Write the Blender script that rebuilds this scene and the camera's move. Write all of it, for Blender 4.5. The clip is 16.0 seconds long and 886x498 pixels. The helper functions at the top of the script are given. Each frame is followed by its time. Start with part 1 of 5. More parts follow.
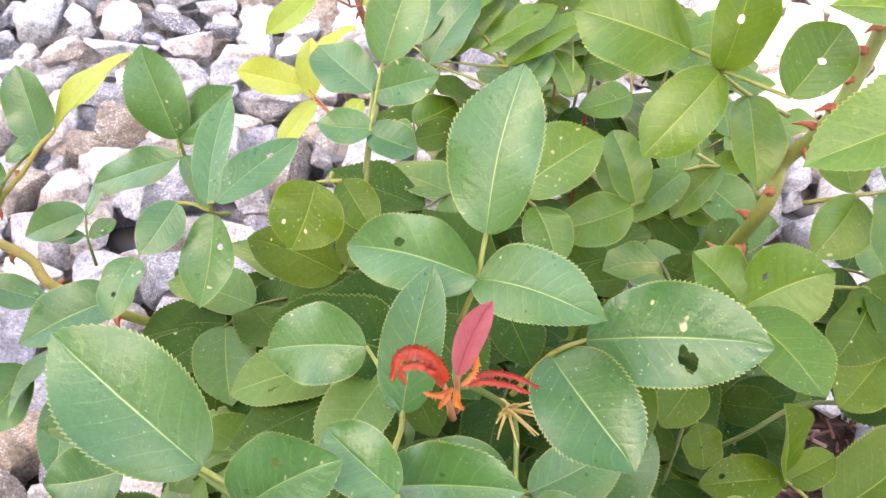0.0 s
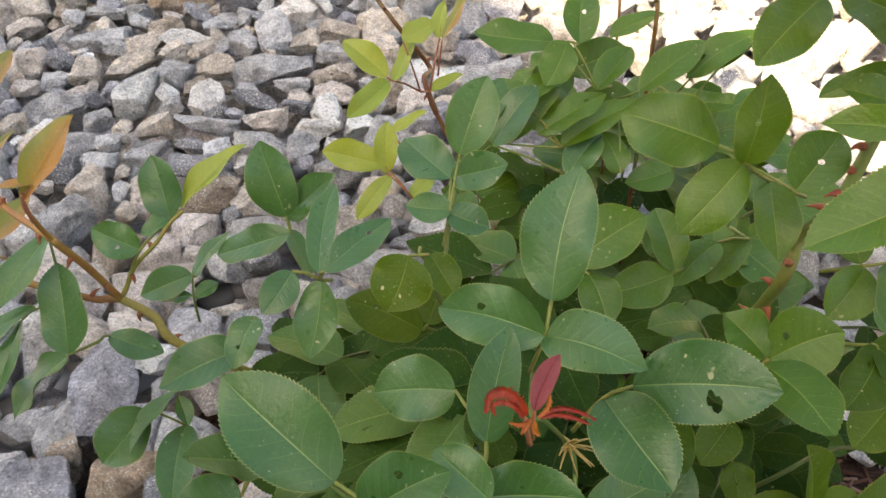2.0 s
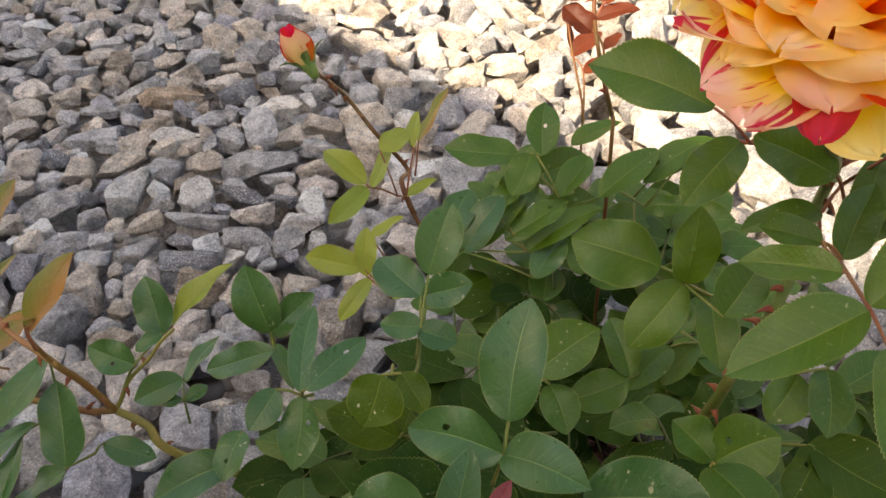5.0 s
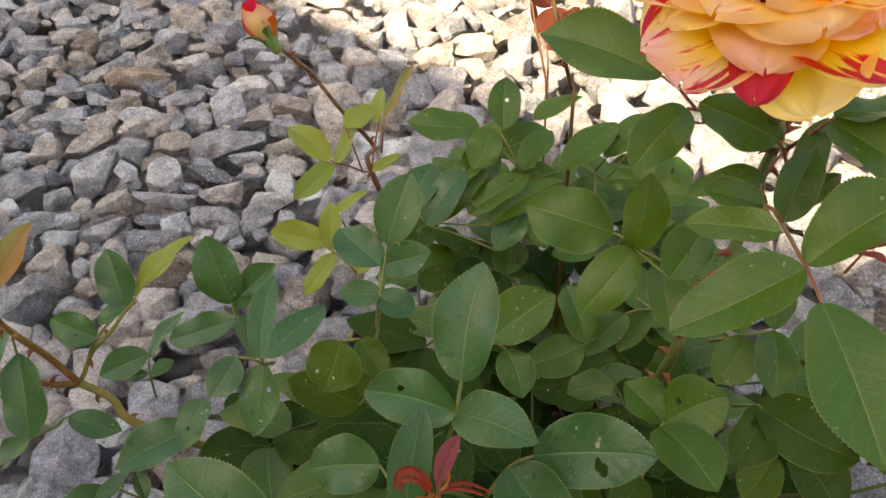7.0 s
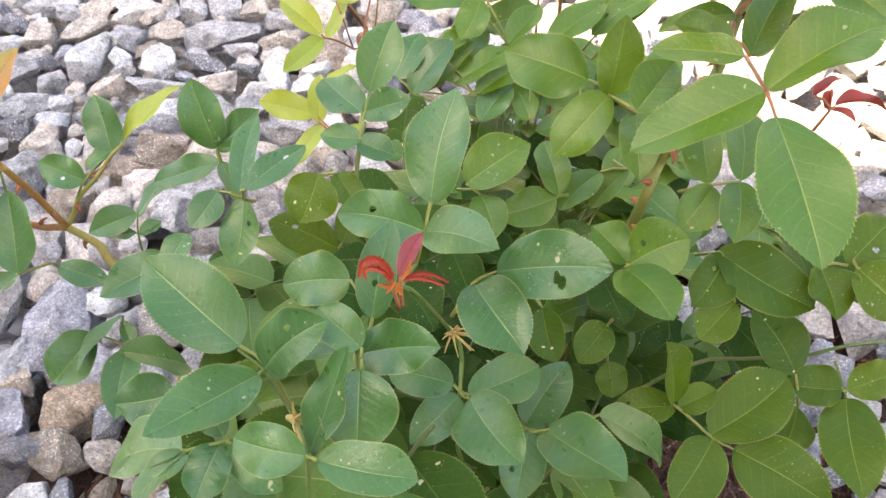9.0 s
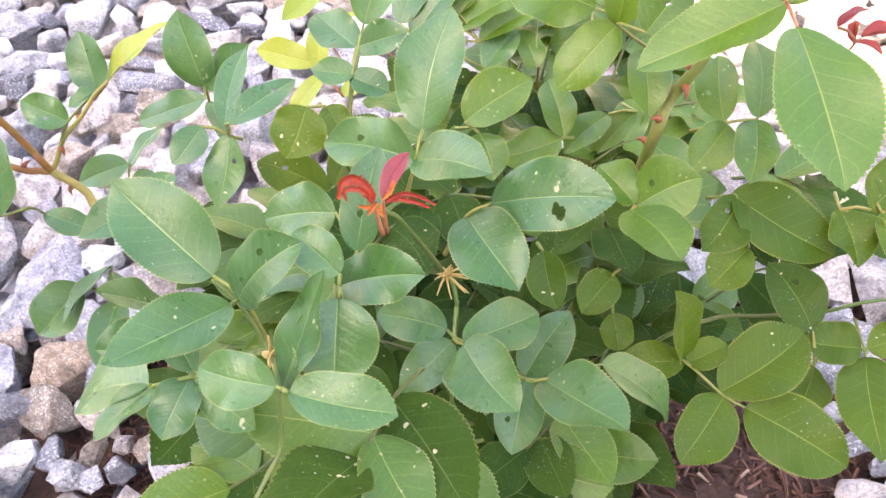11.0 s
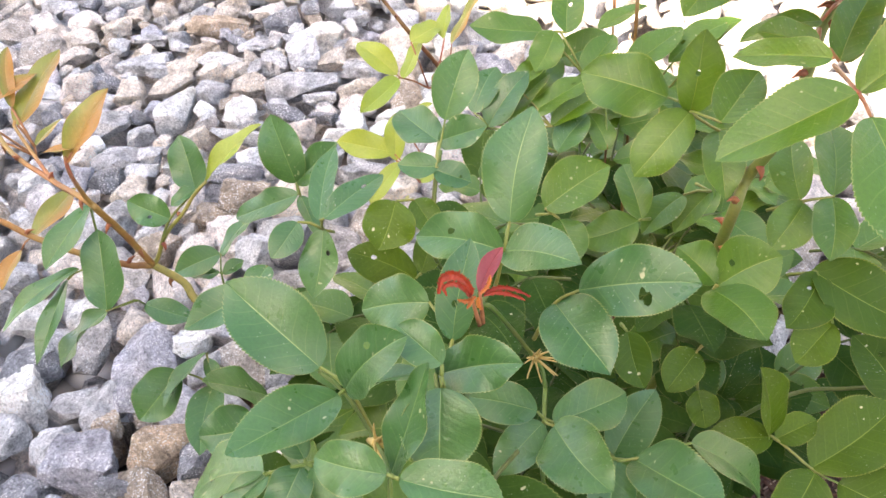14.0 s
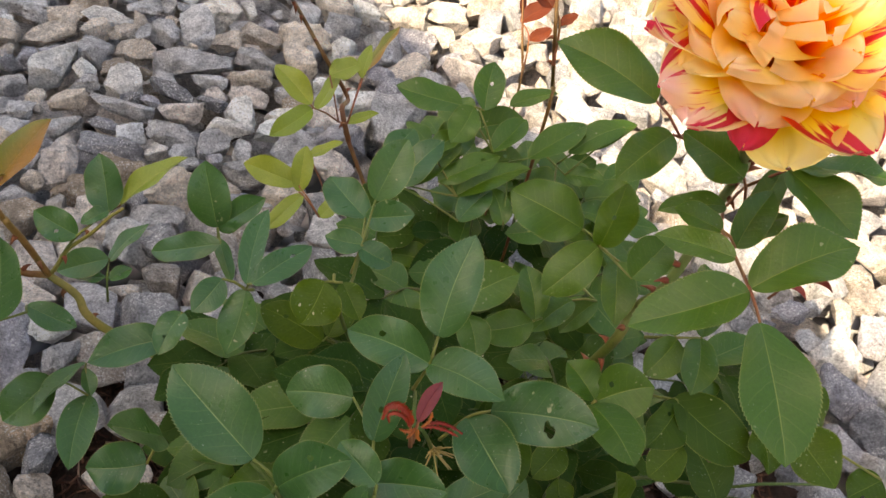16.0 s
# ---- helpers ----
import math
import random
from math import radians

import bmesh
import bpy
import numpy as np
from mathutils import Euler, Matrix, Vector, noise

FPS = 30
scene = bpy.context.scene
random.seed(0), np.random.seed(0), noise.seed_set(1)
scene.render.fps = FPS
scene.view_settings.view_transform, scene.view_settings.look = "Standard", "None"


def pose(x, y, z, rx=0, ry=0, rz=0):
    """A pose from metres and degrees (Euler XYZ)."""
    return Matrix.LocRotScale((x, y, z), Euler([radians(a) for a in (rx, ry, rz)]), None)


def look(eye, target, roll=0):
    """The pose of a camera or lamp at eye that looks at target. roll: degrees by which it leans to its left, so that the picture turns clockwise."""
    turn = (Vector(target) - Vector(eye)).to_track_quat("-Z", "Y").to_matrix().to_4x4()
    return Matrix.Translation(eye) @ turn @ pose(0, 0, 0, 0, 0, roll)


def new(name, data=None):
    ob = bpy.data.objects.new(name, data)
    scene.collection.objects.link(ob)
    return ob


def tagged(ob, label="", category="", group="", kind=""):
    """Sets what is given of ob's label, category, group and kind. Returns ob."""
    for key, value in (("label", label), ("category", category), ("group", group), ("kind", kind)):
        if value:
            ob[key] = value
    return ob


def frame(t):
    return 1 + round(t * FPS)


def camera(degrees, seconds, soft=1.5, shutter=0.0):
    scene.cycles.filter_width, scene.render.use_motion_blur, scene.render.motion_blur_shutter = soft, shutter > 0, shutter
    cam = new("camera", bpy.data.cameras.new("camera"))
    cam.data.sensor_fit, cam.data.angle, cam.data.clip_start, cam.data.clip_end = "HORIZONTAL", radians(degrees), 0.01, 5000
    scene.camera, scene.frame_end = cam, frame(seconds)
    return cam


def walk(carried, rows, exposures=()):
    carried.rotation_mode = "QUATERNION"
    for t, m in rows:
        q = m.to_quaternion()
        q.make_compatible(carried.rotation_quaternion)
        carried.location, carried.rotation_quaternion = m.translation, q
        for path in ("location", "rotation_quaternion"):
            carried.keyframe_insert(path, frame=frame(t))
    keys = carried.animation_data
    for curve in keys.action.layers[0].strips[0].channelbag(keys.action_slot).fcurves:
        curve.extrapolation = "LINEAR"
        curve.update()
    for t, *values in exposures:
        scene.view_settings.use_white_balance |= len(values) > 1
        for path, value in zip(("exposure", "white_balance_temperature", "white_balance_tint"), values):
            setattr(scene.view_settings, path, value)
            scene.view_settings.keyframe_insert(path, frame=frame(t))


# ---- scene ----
cam = camera(54.2, 16.0)
METRES, EYE, TILT, LEAN, TURN = 0.36, 0.45, -49.0, 0.0, 0.0
ROWS = [
    (0.0, 0.0, 0.0, 0.0, 0.0, 0.0, -0.0),
    (0.5, -0.0133, -0.0611, 0.0097, 0.74, 0.96, -0.01),
    (1.0, -0.0163, -0.1299, 0.0175, 3.03, 3.43, -0.12),
    (1.5, -0.0093, -0.1424, 0.021, 3.15, 3.54, -0.09),
    (2.0, -0.0222, -0.1528, 0.0084, 3.13, 3.52, -0.11),
    (2.5, -0.0541, -0.181, -0.0194, 3.91, 3.71, -1.66),
    (3.0, -0.0684, -0.1913, -0.0383, 4.86, 3.71, -3.1),
    (3.5, -0.0591, -0.2005, -0.0307, 5.08, 3.91, -3.1),
    (4.0, -0.0289, -0.2215, 0.013, 4.74, 6.46, -0.73),
    (4.5, -0.0152, -0.2537, 0.0402, 3.51, 7.78, 0.82),
    (5.0, 0.0077, -0.2418, 0.0622, 2.69, 7.71, 1.42),
    (7.5, 0.0444, -0.2667, 0.0194, 0.17, 5.74, 1.65),
    (8.0, 0.082, -0.2497, -0.0357, -0.67, 3.69, 0.68),
    (8.5, 0.0689, -0.2615, -0.0573, -0.31, 3.08, 0.54),
    (9.0, 0.0556, -0.2729, -0.0737, 0.99, 2.52, -0.06),
    (9.5, 0.0617, -0.2582, -0.0946, 1.65, 2.03, -0.28),
    (12.0, 0.0779, -0.2062, -0.1174, 2.1, 1.37, -0.73),
    (12.5, 0.0668, -0.2259, -0.1154, 3.24, 3.2, -0.36),
    (13.0, 0.052, -0.2423, -0.1152, 4.97, 4.53, 0.11),
    (13.5, 0.0552, -0.2482, -0.1096, 6.26, 5.44, 0.66),
    (14.0, 0.0529, -0.2576, -0.1032, 6.19, 5.99, 0.73),
    (14.5, 0.036, -0.2905, -0.0833, 3.71, 9.16, -0.36),
    (15.0, -0.0038, -0.3033, -0.0607, -0.47, 10.59, -4.21),
    (15.5, -0.0646, -0.3413, 0.0062, -3.06, 10.12, -7.26),
    (16.0, -0.0656, -0.3493, 0.0352, -5.91, 4.27, -7.78),
]
# seconds, stops, white balance in kelvin, tint
LIGHT = [(0.0, 4.05, 8300, 22), (0.5, 3.9, 8300, 20), (1.0, 3.3, 8600, 12), (1.5, 2.9, 8700, 11), (2.0, 2.72, 9200, 10), (2.5, 2.75, 9200, 10), (3.0, 3.0, 9100, 11), (3.5, 3.2, 9100, 11), (4.0, 2.7, 9200, 11),
         (4.5, 2.3, 9300, 12), (5.0, 2.05, 9400, 13), (6.2, 2.08, 9200, 12), (7.5, 2.25, 9100, 11), (8.0, 2.7, 8700, 11), (8.5, 2.95, 8400, 11), (9.0, 3.47, 8400, 15), (9.5, 3.68, 8200, 19), (10.3, 3.85, 8050, 23), (11.2, 4.08, 7900, 27), (12.0, 4.2, 7800, 29), (12.5, 4.08, 7900, 26),
         (13.0, 3.82, 8100, 22), (13.5, 3.62, 8250, 20), (14.0, 3.55, 8400, 16), (14.5, 2.8, 8700, 11), (15.0, 2.35, 9100, 11), (15.5, 1.88, 9200, 13), (16.0, 2.17, 9100, 12)]
walk(cam, [(t, pose(0, 0, EYE, TILT, LEAN, TURN) @ pose(METRES * x, METRES * y, METRES * z, 90 + pitch, roll, yaw)) for t, x, y, z, yaw, pitch, roll in ROWS], LIGHT)

# ---- light ----
SUN_UP, SUN_TURN = 48.5, 225.0        # degrees above the horizon; compass angle of the sun (0 = +y, clockwise)
world = bpy.data.worlds.new("sky")
scene.world = world
world.use_nodes = True
sky = world.node_tree.nodes.new("ShaderNodeTexSky")
sky.sky_type, sky.sun_disc = "NISHITA", False
sky.sun_elevation, sky.sun_rotation = radians(SUN_UP), radians(SUN_TURN)
sky.air_density, sky.dust_density = 1.0, 2.0
back = world.node_tree.nodes["Background"]
world.node_tree.links.new(sky.outputs[0], back.inputs[0])
back.inputs[1].default_value = 0.13
sun = new("sun", bpy.data.lights.new("sun", "SUN"))
sun.data.energy, sun.data.angle, sun.data.color = 3.3, radians(0.6), (1.0, 0.95, 0.87)
to_sun = Vector((math.sin(radians(SUN_TURN)) * math.cos(radians(SUN_UP)), math.cos(radians(SUN_TURN)) * math.cos(radians(SUN_UP)), math.sin(radians(SUN_UP))))
sun.matrix_world = look(to_sun * 20, (0, 0, 0))


# ---- materials ----
class Nodes:
    """A small builder for node materials."""

    def __init__(self, name):
        self.mat = bpy.data.materials.new(name)
        self.mat.use_nodes = True
        self.tree = self.mat.node_tree
        self.bsdf = self.tree.nodes["Principled BSDF"]
        self.out = self.tree.nodes["Material Output"]

    def node(self, kind, **values):
        n = self.tree.nodes.new(kind)
        for key, value in values.items():
            setattr(n, key, value)
        return n

    def link(self, a, b):
        self.tree.links.new(a, b)

    def put(self, socket, value):
        if isinstance(value, (int, float, tuple)):
            socket.default_value = value
        else:
            self.link(value, socket)

    def math(self, op, a, b=0.0, c=0.0, clamp=False):
        n = self.node("ShaderNodeMath", operation=op, use_clamp=clamp)
        for s, v in zip(n.inputs, (a, b, c)):
            self.put(s, v)
        return n.outputs[0]

    def mix(self, f, a, b, kind="MIX"):
        n = self.node("ShaderNodeMix", data_type="RGBA", blend_type=kind)
        self.put(n.inputs[0], f), self.put(n.inputs[6], a), self.put(n.inputs[7], b)
        return n.outputs[2]

    def noise(self, scale, detail=4.0, where=None, rough=0.55):
        n = self.node("ShaderNodeTexNoise")
        n.inputs["Scale"].default_value, n.inputs["Detail"].default_value, n.inputs["Roughness"].default_value = scale, detail, rough
        if where is not None:
            self.link(where, n.inputs["Vector"])
        return n.outputs["Fac"]

    def ramp(self, f, *stops):
        n = self.node("ShaderNodeValToRGB")
        e = n.color_ramp.elements
        while len(e) < len(stops):
            e.new(0.5)
        for one, (at, colour) in zip(e, stops):
            one.position, one.color = at, (*colour, 1)
        self.put(n.inputs[0], f)
        return n.outputs[0]

    def span(self, f, a, b, lo=0.0, hi=1.0):
        n = self.node("ShaderNodeMapRange")
        self.put(n.inputs[0], f)
        for k, v in enumerate((a, b, lo, hi)):
            n.inputs[k + 1].default_value = v
        return n.outputs[0]

    def bump(self, height, strength=0.3, distance=0.001):
        n = self.node("ShaderNodeBump")
        n.inputs["Strength"].default_value, n.inputs["Distance"].default_value = strength, distance
        self.link(height, n.inputs["Height"])
        self.link(n.outputs[0], self.bsdf.inputs["Normal"])

    def random(self):
        return self.node("ShaderNodeObjectInfo").outputs["Random"]

    def place(self):
        return self.node("ShaderNodeNewGeometry").outputs["Position"]


def leaf_material(name, face, young, vein, edge, glow, rough=0.42, flecks=0.6, across=0.0, gloss=0.38):
    """A rose leaflet: UV x runs across it, UV y from base to tip. face, young: the two ends of its range of colour."""
    m = Nodes(name)
    uv = m.node("ShaderNodeTexCoord").outputs["UV"]
    parts = m.node("ShaderNodeSeparateXYZ")
    m.link(uv, parts.inputs[0])
    u, v = parts.outputs[0], parts.outputs[1]
    side = m.math("ABSOLUTE", m.math("SUBTRACT", m.math("MULTIPLY", u, 2.0), 1.0))
    where = m.place()
    wobble = m.noise(90, 2, where)
    info = m.node("ShaderNodeObjectInfo")
    rnd = info.outputs["Random"]
    tone = m.math("ADD", m.math("MULTIPLY", m.noise(55, 4, where), 0.55), m.math("MULTIPLY", rnd, 0.6))
    tone = m.math("ADD", tone, m.math("MULTIPLY", m.math("SUBTRACT", u, 0.5), across))
    body = m.mix(m.span(tone, 0.25, 0.85), (*face, 1), (*young, 1))
    fine = m.noise(900, 3, where)
    body = m.mix(m.span(fine, 0.35, 0.7, 0.0, 0.30), body, tuple(c * 0.55 for c in face) + (1,))
    # midrib and side veins
    mid = m.span(side, 0.0, 0.022, 1.0, 0.0)
    along = m.math("ADD", m.math("SUBTRACT", v, m.math("MULTIPLY", side, 0.20)), m.math("MULTIPLY", wobble, 0.07))
    comb = m.math("ABSOLUTE", m.math("SUBTRACT", m.math("FRACT", m.math("MULTIPLY", along, 8.0)), 0.5))
    lateral = m.math("MULTIPLY", m.span(comb, 0.0, 0.060, 1.0, 0.0), m.span(side, 0.5, 1.0, 0.20, 0.0))
    veins = m.math("MAXIMUM", mid, lateral)
    body = m.mix(m.math("MULTIPLY", veins, 0.62), body, (*vein, 1))
    rim = m.span(side, 0.955, 1.0, 0.0, 0.65)
    body = m.mix(rim, body, (*edge, 1))
    # pale chewed flecks
    spots = m.math("MULTIPLY", m.span(m.noise(290, 1, where), 0.725, 0.76), m.span(m.noise(38, 1, where), 0.52, 0.6))
    spots = m.math("MULTIPLY", spots, flecks)
    body = m.mix(spots, body, (0.46, 0.41, 0.25, 1))
    # fine pale dust
    dust = m.math("MULTIPLY", m.span(m.noise(1100, 1, where), 0.70, 0.76), m.span(m.noise(26, 2, where), 0.46, 0.62))
    body = m.mix(m.math("MULTIPLY", dust, 0.5 * min(1.0, flecks + 0.1)), body, (0.50, 0.52, 0.42, 1))
    m.link(body, m.bsdf.inputs["Base Color"])
    m.put(m.bsdf.inputs["Roughness"], m.span(m.noise(140, 3, where), 0.3, 0.7, rough - 0.07, rough + 0.10))
    m.bsdf.inputs["Specular IOR Level"].default_value = gloss
    # grooves along the veins, with the blade puffed up between them
    ridge = m.math("MULTIPLY", m.span(comb, 0.0, 0.30, 1.0, 0.0), m.span(side, 0.55, 1.0, 0.5, 0.0))
    groove = m.math("MAXIMUM", m.span(side, 0.0, 0.10, 1.0, 0.0), ridge)
    grain = m.math("ADD", m.math("MULTIPLY", m.noise(650, 4, where, 0.65), 0.45), m.math("MULTIPLY", m.noise(190, 3, where), 0.22))
    m.bump(m.math("SUBTRACT", grain, m.math("MULTIPLY", groove, 0.24)), 0.50, 0.0010)
    thin = m.node("ShaderNodeBsdfTranslucent")
    m.link(m.mix(0.5, body, (*glow, 1)), thin.inputs[0])
    both = m.node("ShaderNodeMixShader")
    both.inputs[0].default_value = 0.16
    m.link(m.bsdf.outputs[0], both.inputs[1])
    m.link(thin.outputs[0], both.inputs[2])
    m.link(both.outputs[0], m.out.inputs[0])
    return m.mat


LEAF = {
    "mature": leaf_material("mature_leaf", (0.020, 0.080, 0.018), (0.048, 0.122, 0.027), (0.26, 0.33, 0.10), (0.32, 0.31, 0.10), (0.10, 0.22, 0.02), 0.33, gloss=0.44),
    "olive": leaf_material("olive_leaf", (0.026, 0.062, 0.004), (0.055, 0.097, 0.005), (0.20, 0.24, 0.05), (0.26, 0.25, 0.06), (0.14, 0.24, 0.01), 0.40, 0.8, gloss=0.16),
    # darkened leaf colour: the shade inside the bush is in the base colour
    "inner": leaf_material("shade_toned_leaf", (0.013, 0.042, 0.007), (0.034, 0.070, 0.010), (0.12, 0.16, 0.04), (0.16, 0.17, 0.05), (0.10, 0.18, 0.01), 0.5, 0.8, gloss=0.06),
    "lime": leaf_material("lime_leaf", (0.031, 0.090, 0.007), (0.057, 0.120, 0.009), (0.27, 0.30, 0.07), (0.28, 0.27, 0.08), (0.20, 0.32, 0.015), 0.36, 0.4, gloss=0.34),
    "young": leaf_material("young_leaf", (0.15, 0.215, 0.02), (0.235, 0.265, 0.03), (0.40, 0.40, 0.10), (0.34, 0.30, 0.05), (0.40, 0.42, 0.02), 0.38, 0.15),
    "copper": leaf_material("copper_leaf", (0.12, 0.14, 0.015), (0.29, 0.125, 0.022), (0.42, 0.24, 0.08), (0.42, 0.12, 0.05), (0.45, 0.26, 0.03), 0.36, 0.1, 0.9),
    "red": leaf_material("red_leaf", (0.20, 0.015, 0.008), (0.28, 0.030, 0.010), (0.34, 0.05, 0.02), (0.40, 0.06, 0.03), (0.45, 0.05, 0.02), 0.40, 0.0),
    "amber": leaf_material("amber_leaf", (0.30, 0.060, 0.010), (0.38, 0.12, 0.015), (0.40, 0.14, 0.03), (0.45, 0.16, 0.04), (0.50, 0.16, 0.02), 0.40, 0.0),
    "pink": leaf_material("pink_leaf", (0.155, 0.022, 0.025), (0.21, 0.036, 0.036), (0.30, 0.03, 0.03), (0.42, 0.06, 0.05), (0.50, 0.08, 0.05), 0.45, 0.0),
    "maroon": leaf_material("maroon_leaf", (0.085, 0.018, 0.008), (0.13, 0.030, 0.010), (0.19, 0.05, 0.02), (0.19, 0.04, 0.02), (0.28, 0.05, 0.012), 0.42, 0.0, gloss=0.2),
}


def cane_material(name, low, high):
    m = Nodes(name)
    where = m.place()
    colour = m.mix(m.span(m.noise(26, 4, where), 0.38, 0.66), (*low, 1), (*high, 1))
    colour = m.mix(m.span(m.noise(500, 3, where), 0.5, 0.75, 0.0, 0.5), colour, tuple(c * 0.6 for c in low) + (1,))
    m.link(colour, m.bsdf.inputs["Base Color"])
    m.bsdf.inputs["Roughness"].default_value = 0.5
    m.bsdf.inputs["Specular IOR Level"].default_value = 0.28
    m.bump(m.noise(700, 4, where), 0.25, 0.0006)
    return m.mat


CANE = {
    "green": cane_material("green_cane", (0.060, 0.105, 0.020), (0.095, 0.105, 0.030)),
    # darker stalk colour, used for the leaves deep in the bush
    "low": cane_material("dark_stalk", (0.048, 0.078, 0.016), (0.080, 0.082, 0.022)),
    "main": cane_material("main_cane", (0.090, 0.130, 0.024), (0.135, 0.120, 0.030)),
    "stem": cane_material("shoot_stem", (0.125, 0.040, 0.014), (0.125, 0.075, 0.018)),
    "red": cane_material("red_cane", (0.23, 0.082, 0.028), (0.24, 0.15, 0.04)),
    "sap": cane_material("sap_green_cane", (0.16, 0.165, 0.035), (0.23, 0.175, 0.045)),
    "petiole": cane_material("petiole", (0.105, 0.150, 0.030), (0.20, 0.165, 0.042)),
    "petiole_red": cane_material("petiole_red", (0.24, 0.07, 0.04), (0.22, 0.12, 0.04)),
}
THORN = cane_material("thorn", (0.21, 0.042, 0.020), (0.20, 0.085, 0.030))
SPENT = cane_material("dry_sepal", (0.33, 0.23, 0.075), (0.44, 0.34, 0.12))
SEPAL = cane_material("sepal", (0.09, 0.17, 0.04), (0.14, 0.20, 0.05))


def petal_material(name, base, top, rim, stripes=None):
    """A petal: UV y from foot to rim. Without stripes, the object's colour says how red (r), how pink-rimmed (g) and how deep orange (b) it is."""
    m = Nodes(name)
    uv = m.node("ShaderNodeTexCoord").outputs["UV"]
    parts = m.node("ShaderNodeSeparateXYZ")
    m.link(uv, parts.inputs[0])
    u, v = parts.outputs[0], parts.outputs[1]
    info = m.node("ShaderNodeObjectInfo")
    rnd = info.outputs["Random"]
    own = m.node("ShaderNodeSeparateColor")
    m.link(info.outputs["Color"], own.inputs[0])
    reds, pinks = (own.outputs[0], own.outputs[1]) if stripes is None else (stripes, 0.0)
    uneven = m.math("MULTIPLY", m.math("SUBTRACT", m.noise(60, 3, m.place()), 0.5), 0.4)
    rise = m.math("ADD", v, uneven)
    shade = m.ramp(rise, (0.0, base), (0.34, base), (0.64, top), (0.86, tuple(0.45 * a + 0.55 * c for a, c in zip(top, rim))), (1.0, rim))
    if stripes is None:
        glow = m.math("MULTIPLY", m.span(rise, 0.45, 0.9, 1.0, 0.15), own.outputs[2], clamp=True)
        shade = m.mix(m.math("MULTIPLY", glow, 0.8), shade, (0.97, 0.37, 0.006, 1))
    blush = m.math("MULTIPLY", m.span(rise, 0.66, 1.0), pinks, clamp=True)
    shade = m.mix(m.math("MULTIPLY", m.math("MULTIPLY", blush, m.span(m.noise(45, 3, m.place()), 0.30, 0.55)), 0.85, clamp=True), shade, (0.97, 0.60, 0.60, 1))

    def streaks(across, along, scale, shift):
        stretch = m.node("ShaderNodeCombineXYZ")
        m.link(m.math("MULTIPLY", u, across), stretch.inputs[0])
        m.link(m.math("MULTIPLY", v, along), stretch.inputs[1])
        m.link(m.math("ADD", m.math("MULTIPLY", rnd, 40.0), shift), stretch.inputs[2])
        return m.noise(scale, 4, stretch.outputs[0], 0.6)

    broad, narrow, hair = streaks(2.6, 0.7, 1.2, 0.0), streaks(9.0, 0.8, 1.7, 7.0), streaks(46.0, 3.0, 1.0, 13.0)
    level = m.math("ADD", m.math("ADD", m.math("MULTIPLY", broad, 0.66), m.math("MULTIPLY", narrow, 0.34)), m.math("MULTIPLY", m.math("SUBTRACT", reds, 0.80), 0.27))
    red = m.math("MULTIPLY", m.span(level, 0.525, 0.555), m.span(m.math("ADD", v, m.math("MULTIPLY", narrow, 0.3)), 0.52, 0.60))
    fleck = m.math("MULTIPLY", m.span(hair, 0.66, 0.70), m.span(v, 0.45, 0.6))
    red = m.math("MAXIMUM", red, m.math("MULTIPLY", m.math("MULTIPLY", fleck, 0.7), reds))
    colour = m.mix(m.math("MULTIPLY", red, 0.95), shade, m.ramp(v, (0.3, (0.88, 0.08, 0.010)), (0.65, (0.70, 0.008, 0.022)), (1.0, (0.76, 0.025, 0.13))))
    m.link(colour, m.bsdf.inputs["Base Color"])
    m.bsdf.inputs["Roughness"].default_value = 0.65
    m.bsdf.inputs["Specular IOR Level"].default_value = 0.12
    m.bump(streaks(20.0, 0.6, 2.0, 3.0), 0.18, 0.0006)
    thin = m.node("ShaderNodeBsdfTranslucent")
    m.link(colour, thin.inputs[0])
    both = m.node("ShaderNodeMixShader")
    both.inputs[0].default_value = 0.72
    m.link(m.bsdf.outputs[0], both.inputs[1])
    m.link(thin.outputs[0], both.inputs[2])
    m.link(both.outputs[0], m.out.inputs[0])
    return m.mat


PETAL = petal_material("striped_petal", (0.98, 0.51, 0.010), (0.98, 0.73, 0.075), (0.99, 0.89, 0.47))
BUD_RED = petal_material("red_bud_petal", (0.80, 0.30, 0.05), (0.80, 0.05, 0.025), (0.76, 0.03, 0.03), 0.85)
BUD_CREAM = petal_material("cream_bud_petal", (0.92, 0.80, 0.40), (0.93, 0.80, 0.46), (0.90, 0.62, 0.34), 0.66)


